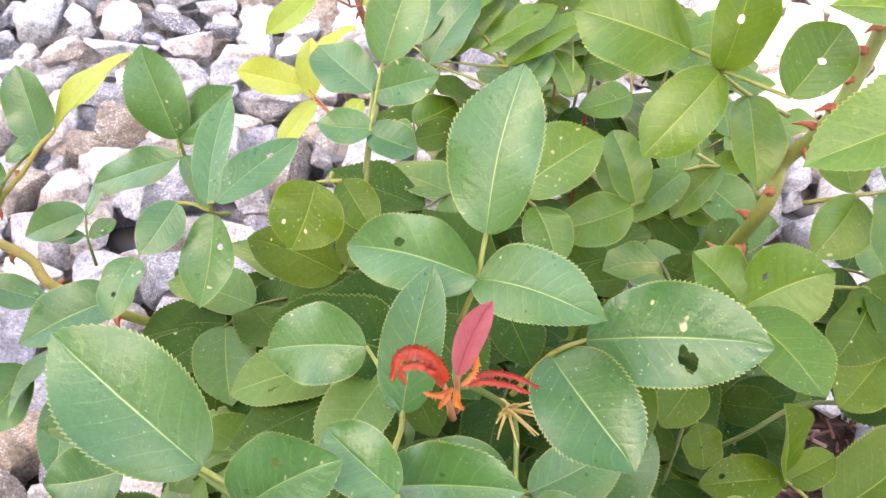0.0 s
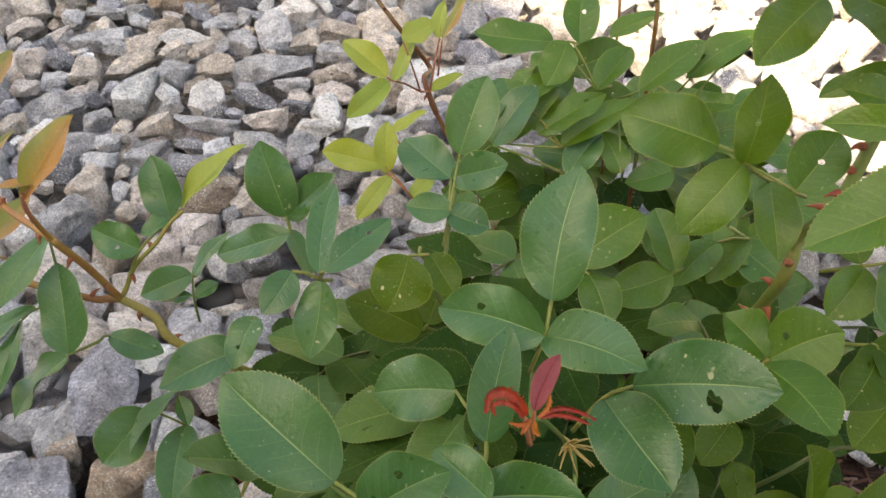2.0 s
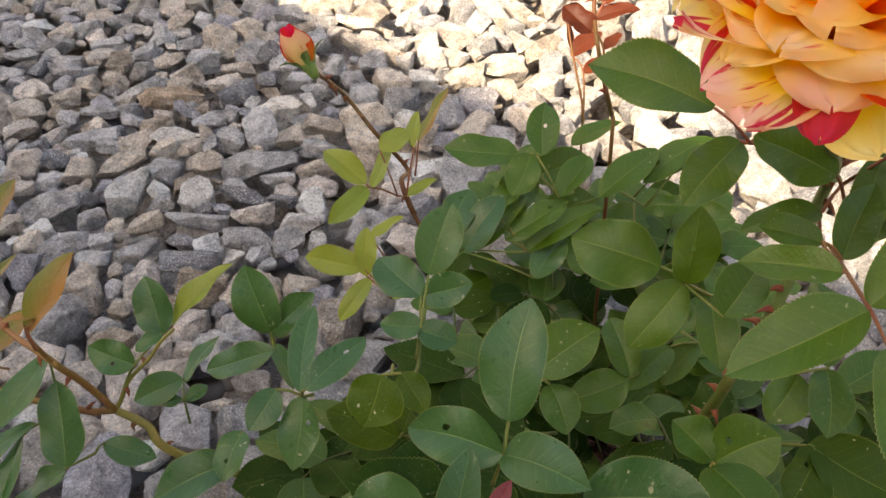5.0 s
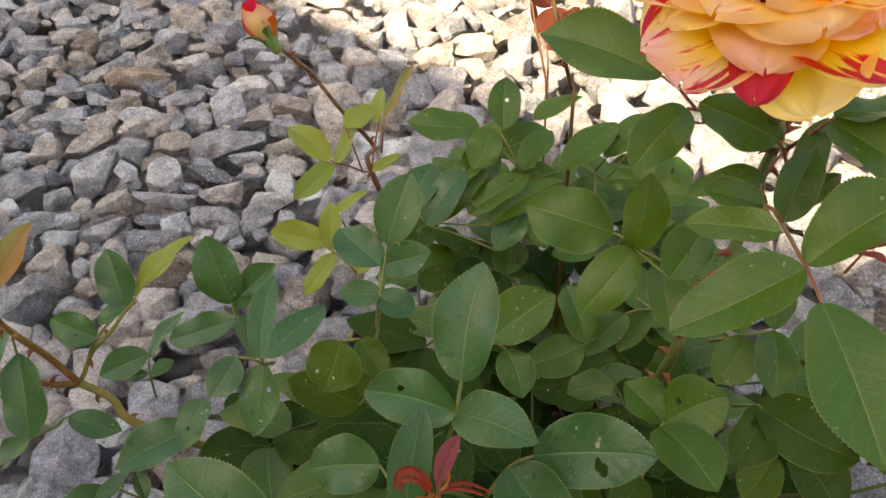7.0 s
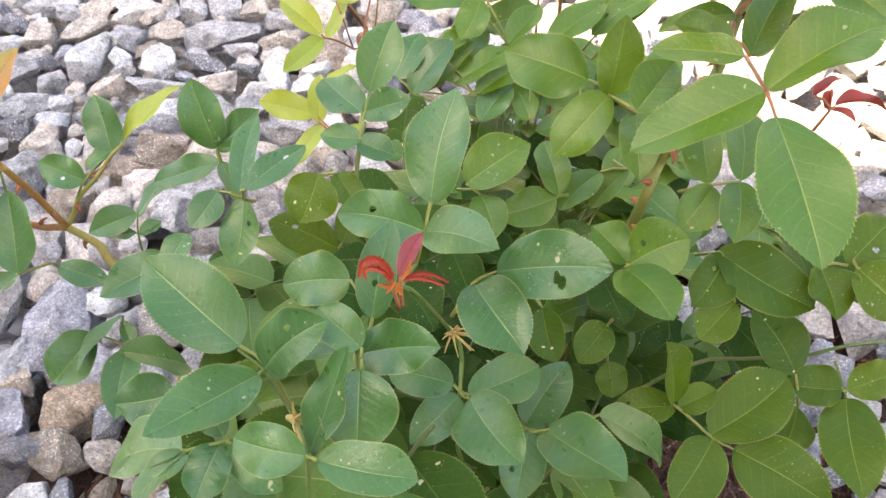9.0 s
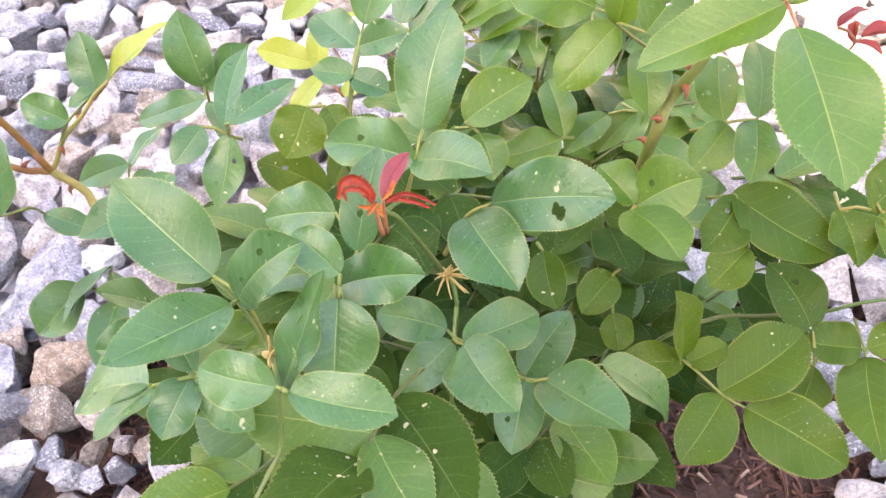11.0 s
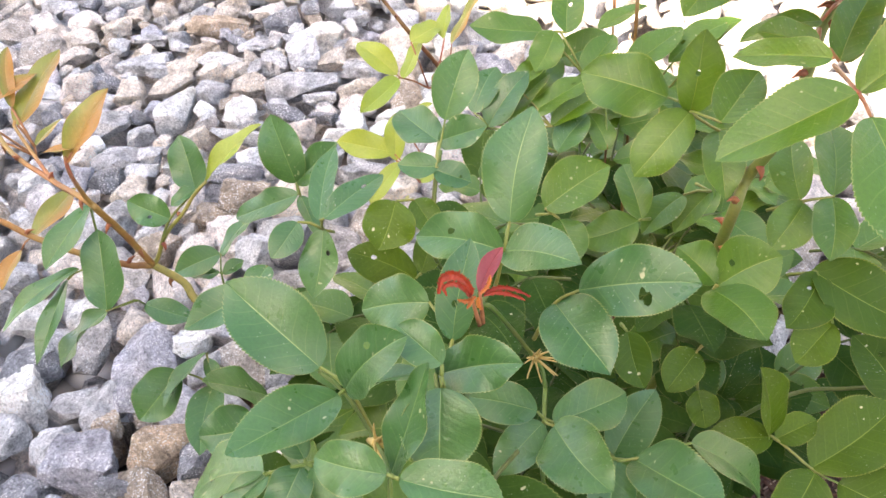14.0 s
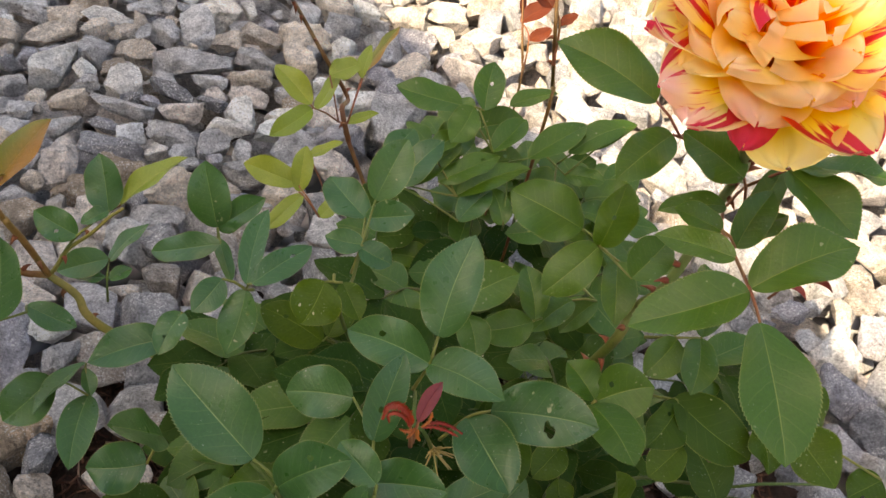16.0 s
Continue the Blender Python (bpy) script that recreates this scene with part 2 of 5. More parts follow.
def stone_colour(m, tint):
    """Crushed volcanic stone: a tint, mottled, with pale crystals, dark pores and dust."""
    where = m.place()
    mottle = m.math("MULTIPLY", m.span(m.noise(60, 6, where, 0.7), 0.3, 0.7, 0.46, 1.40), m.span(m.noise(420, 5, where, 0.75), 0.3, 0.7, 0.48, 1.44))
    scale = m.node("ShaderNodeVectorMath", operation="SCALE")
    m.put(scale.inputs[0], tint)
    m.link(mottle, scale.inputs["Scale"])
    warm = m.mix(m.span(m.noise(30, 4, where, 0.65), 0.52, 0.72, 0.0, 0.20), scale.outputs[0], (0.42, 0.32, 0.22, 1))
    crystal = m.math("MULTIPLY", m.span(m.noise(560, 2, where), 0.575, 0.61), m.span(m.noise(60, 2, where), 0.40, 0.60))
    spotted = m.mix(m.math("MULTIPLY", crystal, 0.85), warm, (0.88, 0.87, 0.85, 1))
    pores = m.span(m.noise(300, 3, where, 0.6), 0.32, 0.40, 1.0, 0.0)
    done = m.mix(m.math("MULTIPLY", pores, 0.45), spotted, (0.055, 0.05, 0.046, 1))
    m.link(done, m.bsdf.inputs["Base Color"])
    m.bsdf.inputs["Roughness"].default_value = 0.88
    m.bsdf.inputs["Specular IOR Level"].default_value = 0.3
    height = m.math("ADD", m.math("MULTIPLY", m.noise(95, 9, where, 0.78), 1.5), m.math("MULTIPLY", m.noise(600, 5, where, 0.75), 0.7))
    m.bump(m.math("SUBTRACT", height, m.math("MULTIPLY", pores, 0.6)), 1.0, 0.0060)


def stone_material():
    m = Nodes("gravel_stone")
    info = m.node("ShaderNodeObjectInfo")
    stone_colour(m, info.outputs["Color"])
    return m.mat


TONES = {"dark": (0.31, 0.31, 0.33), "grey": (0.575, 0.565, 0.565), "tan": (0.74, 0.64, 0.54), "pink": (0.84, 0.74, 0.67),
         "brown": (0.56, 0.42, 0.30), "light": (0.86, 0.83, 0.79), "white": (0.93, 0.92, 0.89), "violet": (0.45, 0.44, 0.48), "umber": (0.45, 0.36, 0.28)}


def gravel_material(name):
    m = Nodes(name)
    rnd = m.node("ShaderNodeNewGeometry").outputs["Random Per Island"]
    order = ("dark", "grey", "umber", "grey", "tan", "pink", "violet", "light")
    tint = m.ramp(rnd, *[(k / 7.0, TONES[n]) for k, n in enumerate(order)])
    stone_colour(m, tint)
    return m.mat


STONE, GRAVEL = stone_material(), gravel_material("gravel_bed")


def soil_material():
    m = Nodes("soil_and_grit")
    where = m.place()
    cells = m.node("ShaderNodeTexVoronoi")
    cells.inputs["Scale"].default_value = 27
    m.link(where, cells.inputs["Vector"])
    grit = m.mix(m.span(m.noise(40, 4, where), 0.35, 0.65), (0.035, 0.018, 0.011, 1), (0.085, 0.042, 0.027, 1))
    m.link(grit, m.bsdf.inputs["Base Color"])
    m.bsdf.inputs["Roughness"].default_value = 0.95
    m.bump(m.math("ADD", m.noise(120, 6, where), m.math("MULTIPLY", cells.outputs["Distance"], -0.8)), 0.8, 0.01)
    return m.mat


def far_gravel_material():
    m = Nodes("far_gravel")
    where = m.place()
    cells = m.node("ShaderNodeTexVoronoi")
    cells.inputs["Scale"].default_value = 27
    m.link(where, cells.inputs["Vector"])
    pick = m.node("ShaderNodeSeparateColor")
    m.link(cells.outputs["Color"], pick.inputs[0])
    tint = m.ramp(pick.outputs[0], *[(k / 4.0, TONES[n]) for k, n in enumerate(("dark", "grey", "tan", "pink", "light"))])
    m.link(m.mix(m.span(cells.outputs["Distance"], 0.35, 0.6, 0.0, 0.8), tint, (0.04, 0.035, 0.03, 1)), m.bsdf.inputs["Base Color"])
    m.bsdf.inputs["Roughness"].default_value = 0.9
    m.bump(m.math("MULTIPLY", cells.outputs["Distance"], -1.0), 1.0, 0.02)
    return m.mat


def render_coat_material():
    m = Nodes("shade_wall_coat")
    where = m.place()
    # pale grey so the added wall bounces neutral light onto the bush
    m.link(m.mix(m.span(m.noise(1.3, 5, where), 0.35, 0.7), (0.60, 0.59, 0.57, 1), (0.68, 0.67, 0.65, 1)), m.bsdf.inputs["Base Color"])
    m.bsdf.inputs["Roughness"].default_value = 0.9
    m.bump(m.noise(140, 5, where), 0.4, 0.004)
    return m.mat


def sky_block_material():
    m = Nodes("sky_block")
    where = m.place()
    m.link(m.mix(m.span(m.noise(1.7, 5, where), 0.35, 0.7), (0.17, 0.145, 0.12, 1), (0.25, 0.22, 0.18, 1)), m.bsdf.inputs["Base Color"])
    m.bsdf.inputs["Roughness"].default_value = 0.92
    m.bump(m.noise(90, 5, where), 0.4, 0.004)
    return m.mat


# ---- mesh helpers ----
def mesh_object(name, bm, material, label="", smooth=True):
    me = bpy.data.meshes.new(name)
    bm.to_mesh(me)
    bm.free()
    me.materials.append(material)
    if smooth:
        me.polygons.foreach_set("use_smooth", [True] * len(me.polygons))
    return tagged(new(name, me), label)


def under(ob, parent):
    """Make ob a part of parent, keeping its place. Parents are only moved, never turned."""
    ob.parent = parent
    ob.matrix_parent_inverse = Matrix.Translation(-parent.location) if parent.parent is None else Matrix()
    return ob


def part(name, bm, material, parent, label="", smooth=True):
    return under(mesh_object(name, bm, material, label, smooth), parent)


def spline(points, steps=5):
    """A smooth line through the points (Catmull-Rom)."""
    p = [Vector(q) for q in points]
    if len(p) < 3:
        return [p[0].lerp(p[-1], k / steps) for k in range(steps + 1)]
    p = [p[0] * 2 - p[1], *p, p[-1] * 2 - p[-2]]
    line = []
    for a, b, c, d in zip(p, p[1:], p[2:], p[3:]):
        for k in range(steps):
            s = k / steps
            line.append(0.5 * (2 * b + (c - a) * s + (2 * a - 5 * b + 4 * c - d) * s * s + (3 * b - a - 3 * c + d) * s ** 3))
    return line + [p[-2]]


def tube(bm, line, r0, r1, sides=8):
    """A tapering tube with closed ends along a line."""
    rings = []
    side = None
    for k, q in enumerate(line):
        ahead = (line[min(k + 1, len(line) - 1)] - line[max(k - 1, 0)]).normalized()
        side = ahead.orthogonal().normalized() if side is None else (side - ahead * side.dot(ahead)).normalized()
        other, r = ahead.cross(side), r0 + (r1 - r0) * k / max(1, len(line) - 1)
        rings.append([bm.verts.new(q + r * (math.cos(a) * side + math.sin(a) * other)) for a in (2 * math.pi * n / sides for n in range(sides))])
    for a, b in zip(rings, rings[1:]):
        for n in range(sides):
            bm.faces.new((a[n], a[(n + 1) % sides], b[(n + 1) % sides], b[n]))
    bm.faces.new(rings[0][::-1]), bm.faces.new(rings[-1])


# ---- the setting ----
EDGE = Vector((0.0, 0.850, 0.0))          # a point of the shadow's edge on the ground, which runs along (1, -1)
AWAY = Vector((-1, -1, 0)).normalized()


def ground_sheet():
    bm = bmesh.new()
    spans = [-900, -200, -40, -10, -4, -2.4, 2.4, 4, 10, 40, 200, 900]
    grid = [[bm.verts.new((x, y + 0.6, -0.070)) for x in spans] for y in spans]
    for r, s in zip(grid, grid[1:]):
        for k in range(len(spans) - 1):
            bm.faces.new((r[k], r[k + 1], s[k + 1], s[k]))
    ob = mesh_object("ground", bm, far_gravel_material(), smooth=False)
    return tagged(ob, "gravel ground reaching to the horizon", "ground", kind="structure")


ground = ground_sheet()


def soil_patch():
    """The bare earth at the foot of the bush, slightly mounded."""
    bm = bmesh.new()
    rings = []
    for k in range(12):
        r = k / 11 * 0.34
        rings.append([bm.verts.new((0.06 + r * math.cos(a), 0.20 + 0.85 * r * math.sin(a), -0.012 - 0.024 * (k / 11) ** 2 + 0.005 * noise.noise((20 * r * math.cos(a), 20 * r * math.sin(a), 3))))
                      for a in (2 * math.pi * n / 40 for n in range(40))])
    for a, b in zip(rings, rings[1:]):
        for n in range(40):
            bm.faces.new((a[n], b[n], b[(n + 1) % 40], a[(n + 1) % 40]))
    bmesh.ops.remove_doubles(bm, verts=bm.verts, dist=1e-5)
    ob = mesh_object("soil", bm, soil_material())
    return tagged(ob, "dark brown soil at the foot of the bush", "soil", kind="structure")


soil_patch()


def bark_mulch(count=7500):
    """Shredded bark over the soil: splinters lying every way."""
    rng = random.Random(31)
    verts, faces = [], []
    for _ in range(count):
        a, r = rng.uniform(0, 2 * math.pi), 0.29 * math.sqrt(rng.random())
        x, y = 0.06 + r * math.cos(a), 0.20 + 0.85 * r * math.sin(a)
        z = -0.008 - 0.024 * (r / 0.34) ** 2 + rng.uniform(-0.002, 0.005)
        m = pose(x, y, z, rng.uniform(-30, 30), rng.uniform(-30, 30), rng.uniform(0, 360)) @ Matrix.Diagonal((rng.uniform(0.005, 0.016), rng.uniform(0.0011, 0.0030), rng.uniform(0.0008, 0.002), 1))
        at = len(verts)
        bend = rng.uniform(-0.4, 0.4)
        for px, py, pz in ((-0.5, -0.3, -0.5), (0.5, -0.2, -0.5), (0.5, 0.3 + bend, -0.5), (-0.5, 0.5, -0.5), (-0.45, -0.2, 0.5), (0.4, -0.1, 0.5), (0.42, 0.2 + bend, 0.5), (-0.45, 0.35, 0.5)):
            verts.append(m @ Vector((px, py, pz)))
        faces += [tuple(at + k for k in f) for f in ((3, 2, 1, 0), (4, 5, 6, 7), (0, 1, 5, 4), (1, 2, 6, 5), (2, 3, 7, 6), (3, 0, 4, 7))]
    me = bpy.data.meshes.new("bark_mulch")
    me.from_pydata(verts, [], faces)
    m = Nodes("bark")
    rnd = m.node("ShaderNodeNewGeometry").outputs["Random Per Island"]
    m.link(m.ramp(rnd, (0.0, (0.040, 0.017, 0.010)), (0.6, (0.105, 0.042, 0.025)), (0.96, (0.17, 0.08, 0.05)), (1.0, (0.40, 0.30, 0.22))), m.bsdf.inputs["Base Color"])
    m.bsdf.inputs["Roughness"].default_value = 0.9
    m.bump(m.noise(600, 4, m.place()), 0.5, 0.001)
    me.materials.append(m.mat)
    return tagged(new("bark_mulch", me), "shredded reddish-brown bark mulch under the bush", "mulch", kind="stuff")


bark_mulch()


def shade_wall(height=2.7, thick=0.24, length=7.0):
    """An added, unseen rendered wall behind the camera, whose shadow covers the bush."""
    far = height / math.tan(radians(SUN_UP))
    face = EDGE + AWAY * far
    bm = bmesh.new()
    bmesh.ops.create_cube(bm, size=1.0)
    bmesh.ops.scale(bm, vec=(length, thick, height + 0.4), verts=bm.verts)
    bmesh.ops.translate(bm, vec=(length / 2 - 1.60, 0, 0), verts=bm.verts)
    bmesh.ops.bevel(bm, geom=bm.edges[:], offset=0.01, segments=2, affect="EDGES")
    ob = mesh_object("unseen_shade_wall", bm, render_coat_material(), smooth=False)
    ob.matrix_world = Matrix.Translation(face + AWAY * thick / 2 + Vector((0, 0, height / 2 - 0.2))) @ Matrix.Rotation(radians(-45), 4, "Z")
    return tagged(ob, "unseen plain pale grey rendered wall added to shade the bush", "wall", kind="structure")


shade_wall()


def plain_wall(name, centre, angle, length=10.0, height=2.3, thick=0.22):
    """A plain, unseen wall added around the yard to block low sky light."""
    bm = bmesh.new()
    bmesh.ops.create_cube(bm, size=1.0)
    bmesh.ops.scale(bm, vec=(length, thick, height + 0.3), verts=bm.verts)
    bmesh.ops.bevel(bm, geom=bm.edges[:], offset=0.012, segments=2, affect="EDGES")
    ob = mesh_object(name, bm, SKY_BLOCK, smooth=False)
    ob.matrix_world = pose(*centre, height / 2 - 0.2, 0, 0, angle)
    return tagged(ob, "unseen plain grey-brown wall added to block low sky light", "wall", kind="structure")


SKY_BLOCK = sky_block_material()
# both stand out of view, added to dim light from the horizon
plain_wall("sky_block_north", (0.5, 4.6), 0, 10.6)
plain_wall("sky_block_east", (5.6, 0.6), 90, 7.8)

# ---- the rose bush ----
rose_bush = new("rose_bush")
rose_bush.empty_display_size = 0.05
rose_bush.location = (0.07, 0.25, -0.012)
tagged(rose_bush, "leafy green rose bush with one striped bloom on gravel", "rose bush")


def leaf_profile(s, widest=0.47, full=0.66):
    """Half width of a leaflet at s of its length, from 0 to 1: a rounded foot, full sides and a short drawn-out point."""
    if not 0 < s < 1:
        return 0.0
    if s < widest:
        return (1 - (1 - s / widest) ** 2.2) ** 0.56
    u = (s - widest) / (1 - widest)
    return (1 - u ** 2.2) ** full * (1 - 0.46 * u ** 7)


def leaflet_mesh(length, width, seed, fold=0.16, droop=0.10, curl=0.0, holes=(), fine=False, coarse=False):
    """A serrated leaflet from its base at the origin along +y, with its face to +z."""
    rng = random.Random(seed)
    n = 150 if fine else 96
    cross = [-1, -0.86, -0.66, -0.44, -0.22, -0.05, 0, 0.05, 0.22, 0.44, 0.66, 0.86, 1]
    if fine:
        cross = [k / 20 for k in range(-20, 21)]
    if coarse:
        n, cross = 48, [-1, -0.7, -0.35, 0, 0.35, 0.7, 1]
    step = 2 if coarse else n // 32  # rows to a tooth
    sway, wave, twist = rng.uniform(-0.045, 0.045), rng.uniform(0.06, 0.17), rng.uniform(-0.22, 0.22)
    widest, full = rng.uniform(0.41, 0.52), rng.uniform(0.66, 0.90)
    phase, beat = rng.uniform(0, 6), rng.uniform(6.5, 10.5)
    cup, hook = rng.uniform(-0.10, 0.16), rng.uniform(-0.05, 0.07)
    uneven = rng.uniform(0.92, 1.08)
    bm = bmesh.new()
    uv = bm.loops.layers.uv.new("UVMap")
    rows, spots = [], {}
    for i in range(n + 1):
        s = i / n
        half = width / 2 * leaf_profile(s, widest, full)
        saw = i % step / (step - 1)
        tooth = 0.955 + 0.050 * saw if 0.08 < s < 0.97 else 0.97
        row = []
        for c in cross:
            w = half * (tooth if abs(c) > 0.99 else 1.0) * c * (uneven if c > 0 else 2 - uneven)
            ahead = (0.009 * saw if abs(c) > 0.99 and 0.08 < s < 0.97 else 0.0) * length
            bend = curl * s * s
            x = w * (1 - 0.1 * fold) + sway * length * math.sin(math.pi * s) + hook * length * max(0.0, s - 0.82) ** 2 * 12
            # pleats between the side veins, and slow waves along the rim
            pleat = 0.0035 * width * abs(c) * (1 - abs(c)) * 4 * math.sin(2 * math.pi * 8 * (s - 0.20 * abs(c)))
            z = fold * abs(w) * (1 - cup * abs(c)) + droop * length * 4 * s * (1 - s) * 0.55 + pleat
            z += wave * abs(c) ** 2 * half * math.sin(beat * s + phase + (2.1 if c > 0 else 0)) * 1.6 + twist * w * (s - 0.3)
            y = (s * length + ahead) * (1 - 0.12 * abs(bend))
            z -= bend * length * 0.5
            v = bm.verts.new((x, y, z))
            spots[v] = (0.5 + 0.5 * c, s)
            row.append(v)
        rows.append(row)
    for i, (a, b) in enumerate(zip(rows, rows[1:])):
        for k in range(len(cross) - 1):
            c, s = (cross[k] + cross[k + 1]) / 2, (i + 0.5) / n
            if any(((c - hc) / hw) ** 2 + ((s - hs) / hl) ** 2 < 1 + 0.5 * rng.random() for hc, hs, hw, hl in holes):
                continue
            f = bm.faces.new((a[k], a[k + 1], b[k + 1], b[k]))
            for loop in f.loops:
                loop[uv].uv = spots[loop.vert]
    if holes:
        outline = {v for row in rows for v in (row[0], row[-1])} | set(rows[0]) | set(rows[-1])
        rims = [v for v in bm.verts if v.is_boundary and v not in outline]
        for _ in range(4):
            bmesh.ops.smooth_vert(bm, verts=rims, factor=0.5, use_axis_x=True, use_axis_y=True, use_axis_z=True)
        bmesh.ops.delete(bm, geom=[v for v in bm.verts if not v.link_faces], context="VERTS")
    bmesh.ops.remove_doubles(bm, verts=[v for v in rows[0] + rows[-1] if v.is_valid], dist=1e-6)
    return bm


def leaf_pose(base, tip, roll=0.0, face=(0.0, -0.45, 0.8)):
    """The pose of a leaflet that runs from base to tip and turns its face to the light."""
    base, tip = Vector(base), Vector(tip)
    ahead = (tip - base).normalized()
    side = ahead.cross(Vector(face)).normalized()
    m = Matrix((side, ahead, side.cross(ahead))).transposed().to_4x4()
    return Matrix.Translation(base) @ m @ Matrix.Rotation(radians(roll), 4, "Y")


counter = [0]
tops = []


def leaf_stalk(start, bases, name, material):
    """The stalk of a compound leaf: a line from its start through the feet of the leaflets."""
    bm = bmesh.new()
    left = sorted((Vector(b) for b in bases), key=lambda b: (b - start).length)
    groups = []
    for b in left:
        if groups and (groups[-1][0] - b).length < 0.008:
            groups[-1].append(b)
        else:
            groups.append([b])
    joints, ends = [start], []
    for g in groups:
        spot = sum(g, Vector()) / len(g)
        turned = len(joints) > 1 and (joints[-1] - joints[-2]).normalized().dot((spot - joints[-1]).normalized()) < 0.45
        if turned:
            fork = min(joints, key=lambda q: (q - spot).length)
            tube(bm, [fork, fork.lerp(spot, 0.5) + Vector((0, 0, 0.0015)), spot], 0.0007, 0.0006, 6)
        else:
            joints.append(spot)
        ends.append(spot)
    line = spline(joints, 4)
    tube(bm, line, 0.00085, 0.0005, 6)
    for g, joint in zip(groups, ends):
        for b in g:
            if (b - joint).length > 1e-4:
                tube(bm, [joint, b], 0.0007, 0.0006, 5)
    return part(name, bm, material, rose_bush)


def rose_leaf(kind, start, *leaflets, holes=None):
    """A compound leaf: its stalk begins at start; leaflets are rows of base, tip, width and roll."""
    stalk = leaf_stalk(Vector(start), [row[0] for row in leaflets], "leaf", CANE["petiole_red" if kind in ("red", "pink", "maroon", "copper", "young") or (kind == "lime" and start[2] > 0.31) else "petiole"])
    if kind in ("young", "copper", "red", "pink", "maroon"):
        stalk["label"] = {"young": "yellow-green young leaf", "copper": "coppery young leaf with red edges", "red": "small curled red new leaf", "pink": "folded pink-red new leaf", "maroon": "maroon-brown young leaf"}[kind]
    for k, (base, tip, width, roll) in enumerate(leaflets):
        counter[0] += 1
        seed = counter[0]
        rng = random.Random(seed * 7)
        base, tip = Vector(base), Vector(tip)
        length = (tip - base).length
        cut = (holes or {}).get(k, ())
        if kind in ("mature", "olive", "lime") and not cut and rng.random() < 0.13:
            cut = ((rng.uniform(-0.6, 0.6), rng.uniform(0.3, 0.75), 0.075, 0.034),)
        bm = leaflet_mesh(length, width, seed, fold=rng.uniform(0.12, 0.44) if kind not in ("red", "pink") else (0.9 if kind == "red" else 0.5), droop=rng.uniform(0.01, 0.15),
                          curl=0.0 if kind != "red" else 0.45, holes=cut, fine=bool(cut))
        ob = part("leaflet", bm, LEAF[kind], stalk)
        turns = [leaf_pose(base, tip, roll * k) for k in (1, -1)]
        ob.matrix_basis = max(turns, key=lambda m: m[2][2]) @ Matrix.Rotation(radians(rng.uniform(-8, 8)), 4, "Y")
        tops.append((base + tip) / 2)
    return stalk


def rose_cane(kind, r0, r1, *points, thorns=0.016):
    """A cane through the points with its thorns."""
    bm = bmesh.new()
    line = spline(points, 6)
    tube(bm, line, r0, r1, 10)
    cane = part("cane", bm, CANE[kind], rose_bush)
    rng = random.Random(len(points) * 13 + int(r0 * 1e5))
    walked = 0.0
    for k, (a, b) in enumerate(zip(line, line[1:])):
        walked += (b - a).length
        if walked < thorns or k < 3 or r0 < 0.0013:
            continue
        walked = -rng.uniform(0, thorns)
        ahead = (b - a).normalized()
        out = (ahead.orthogonal().normalized()).copy()
        out.rotate(Matrix.Rotation(rng.uniform(0, 6.28), 3, ahead))
        r = r0 + (r1 - r0) * k / len(line)
        size = 0.6 + r0 / 0.0052
        tip = a + out * (r + size * rng.uniform(0.0035, 0.0052)) - ahead * 0.0028 * size
        tb = bmesh.new()
        tube(tb, [a + out * r * 0.6, a + out * (r + 0.0014 * size) - ahead * 0.0003, a + out * (r + 0.0028 * size) - ahead * 0.0012, tip], 0.0017 * size, 0.0002, 6)
        part("thorn", tb, THORN, cane)
    return cane


def new_shoot(start, *leaflets):
    """A fresh shoot of narrow, folded, arching red leaflets with fringed edges; each is a width and the points it passes."""
    feet = [points[0] for width, *points in leaflets]
    stalk = leaf_stalk(Vector(start), feet[:1], "leaf", CANE["petiole_red"])
    stalk["label"] = "small curled red new leaf"
    for k, (width, *points) in enumerate(leaflets):
        line = spline(points, 12)
        rng = random.Random(60 + k)
        bm = bmesh.new()
        uv = bm.loops.layers.uv.new("UVMap")
        rows, spots, side = [], {}, None
        for i, q in enumerate(line):
            s = i / (len(line) - 1)
            ahead = (line[min(i + 1, len(line) - 1)] - line[max(i - 1, 0)]).normalized()
            side = ahead.cross(Vector((0.2, -0.8, 0.5))).normalized()
            face = side.cross(ahead)
            w = width / 2 * (0.25 + 0.75 * math.sin(math.pi * min(0.97, 0.12 + 0.85 * s))) * (1.22 if i % 2 else 0.78) * rng.uniform(0.75, 1.3)
            row = []
            for c in (-1, -0.5, 0, 0.5, 1):
                v = bm.verts.new(q + side * w * (c * 0.85 + 0.2 * rng.uniform(-1, 1) * abs(c)) + face * w * (0.9 * abs(c) - 0.4 + 0.35 * rng.random()))
                spots[v] = (0.5 + 0.5 * c, s)
                row.append(v)
            rows.append(row)
        for a, b in zip(rows, rows[1:]):
            for j in range(4):
                f = bm.faces.new((a[j], a[j + 1], b[j + 1], b[j]))
                for loop in f.loops:
                    loop[uv].uv = spots[loop.vert]
        part("leaflet", bm, LEAF["red" if k < 4 else "amber"], stalk)


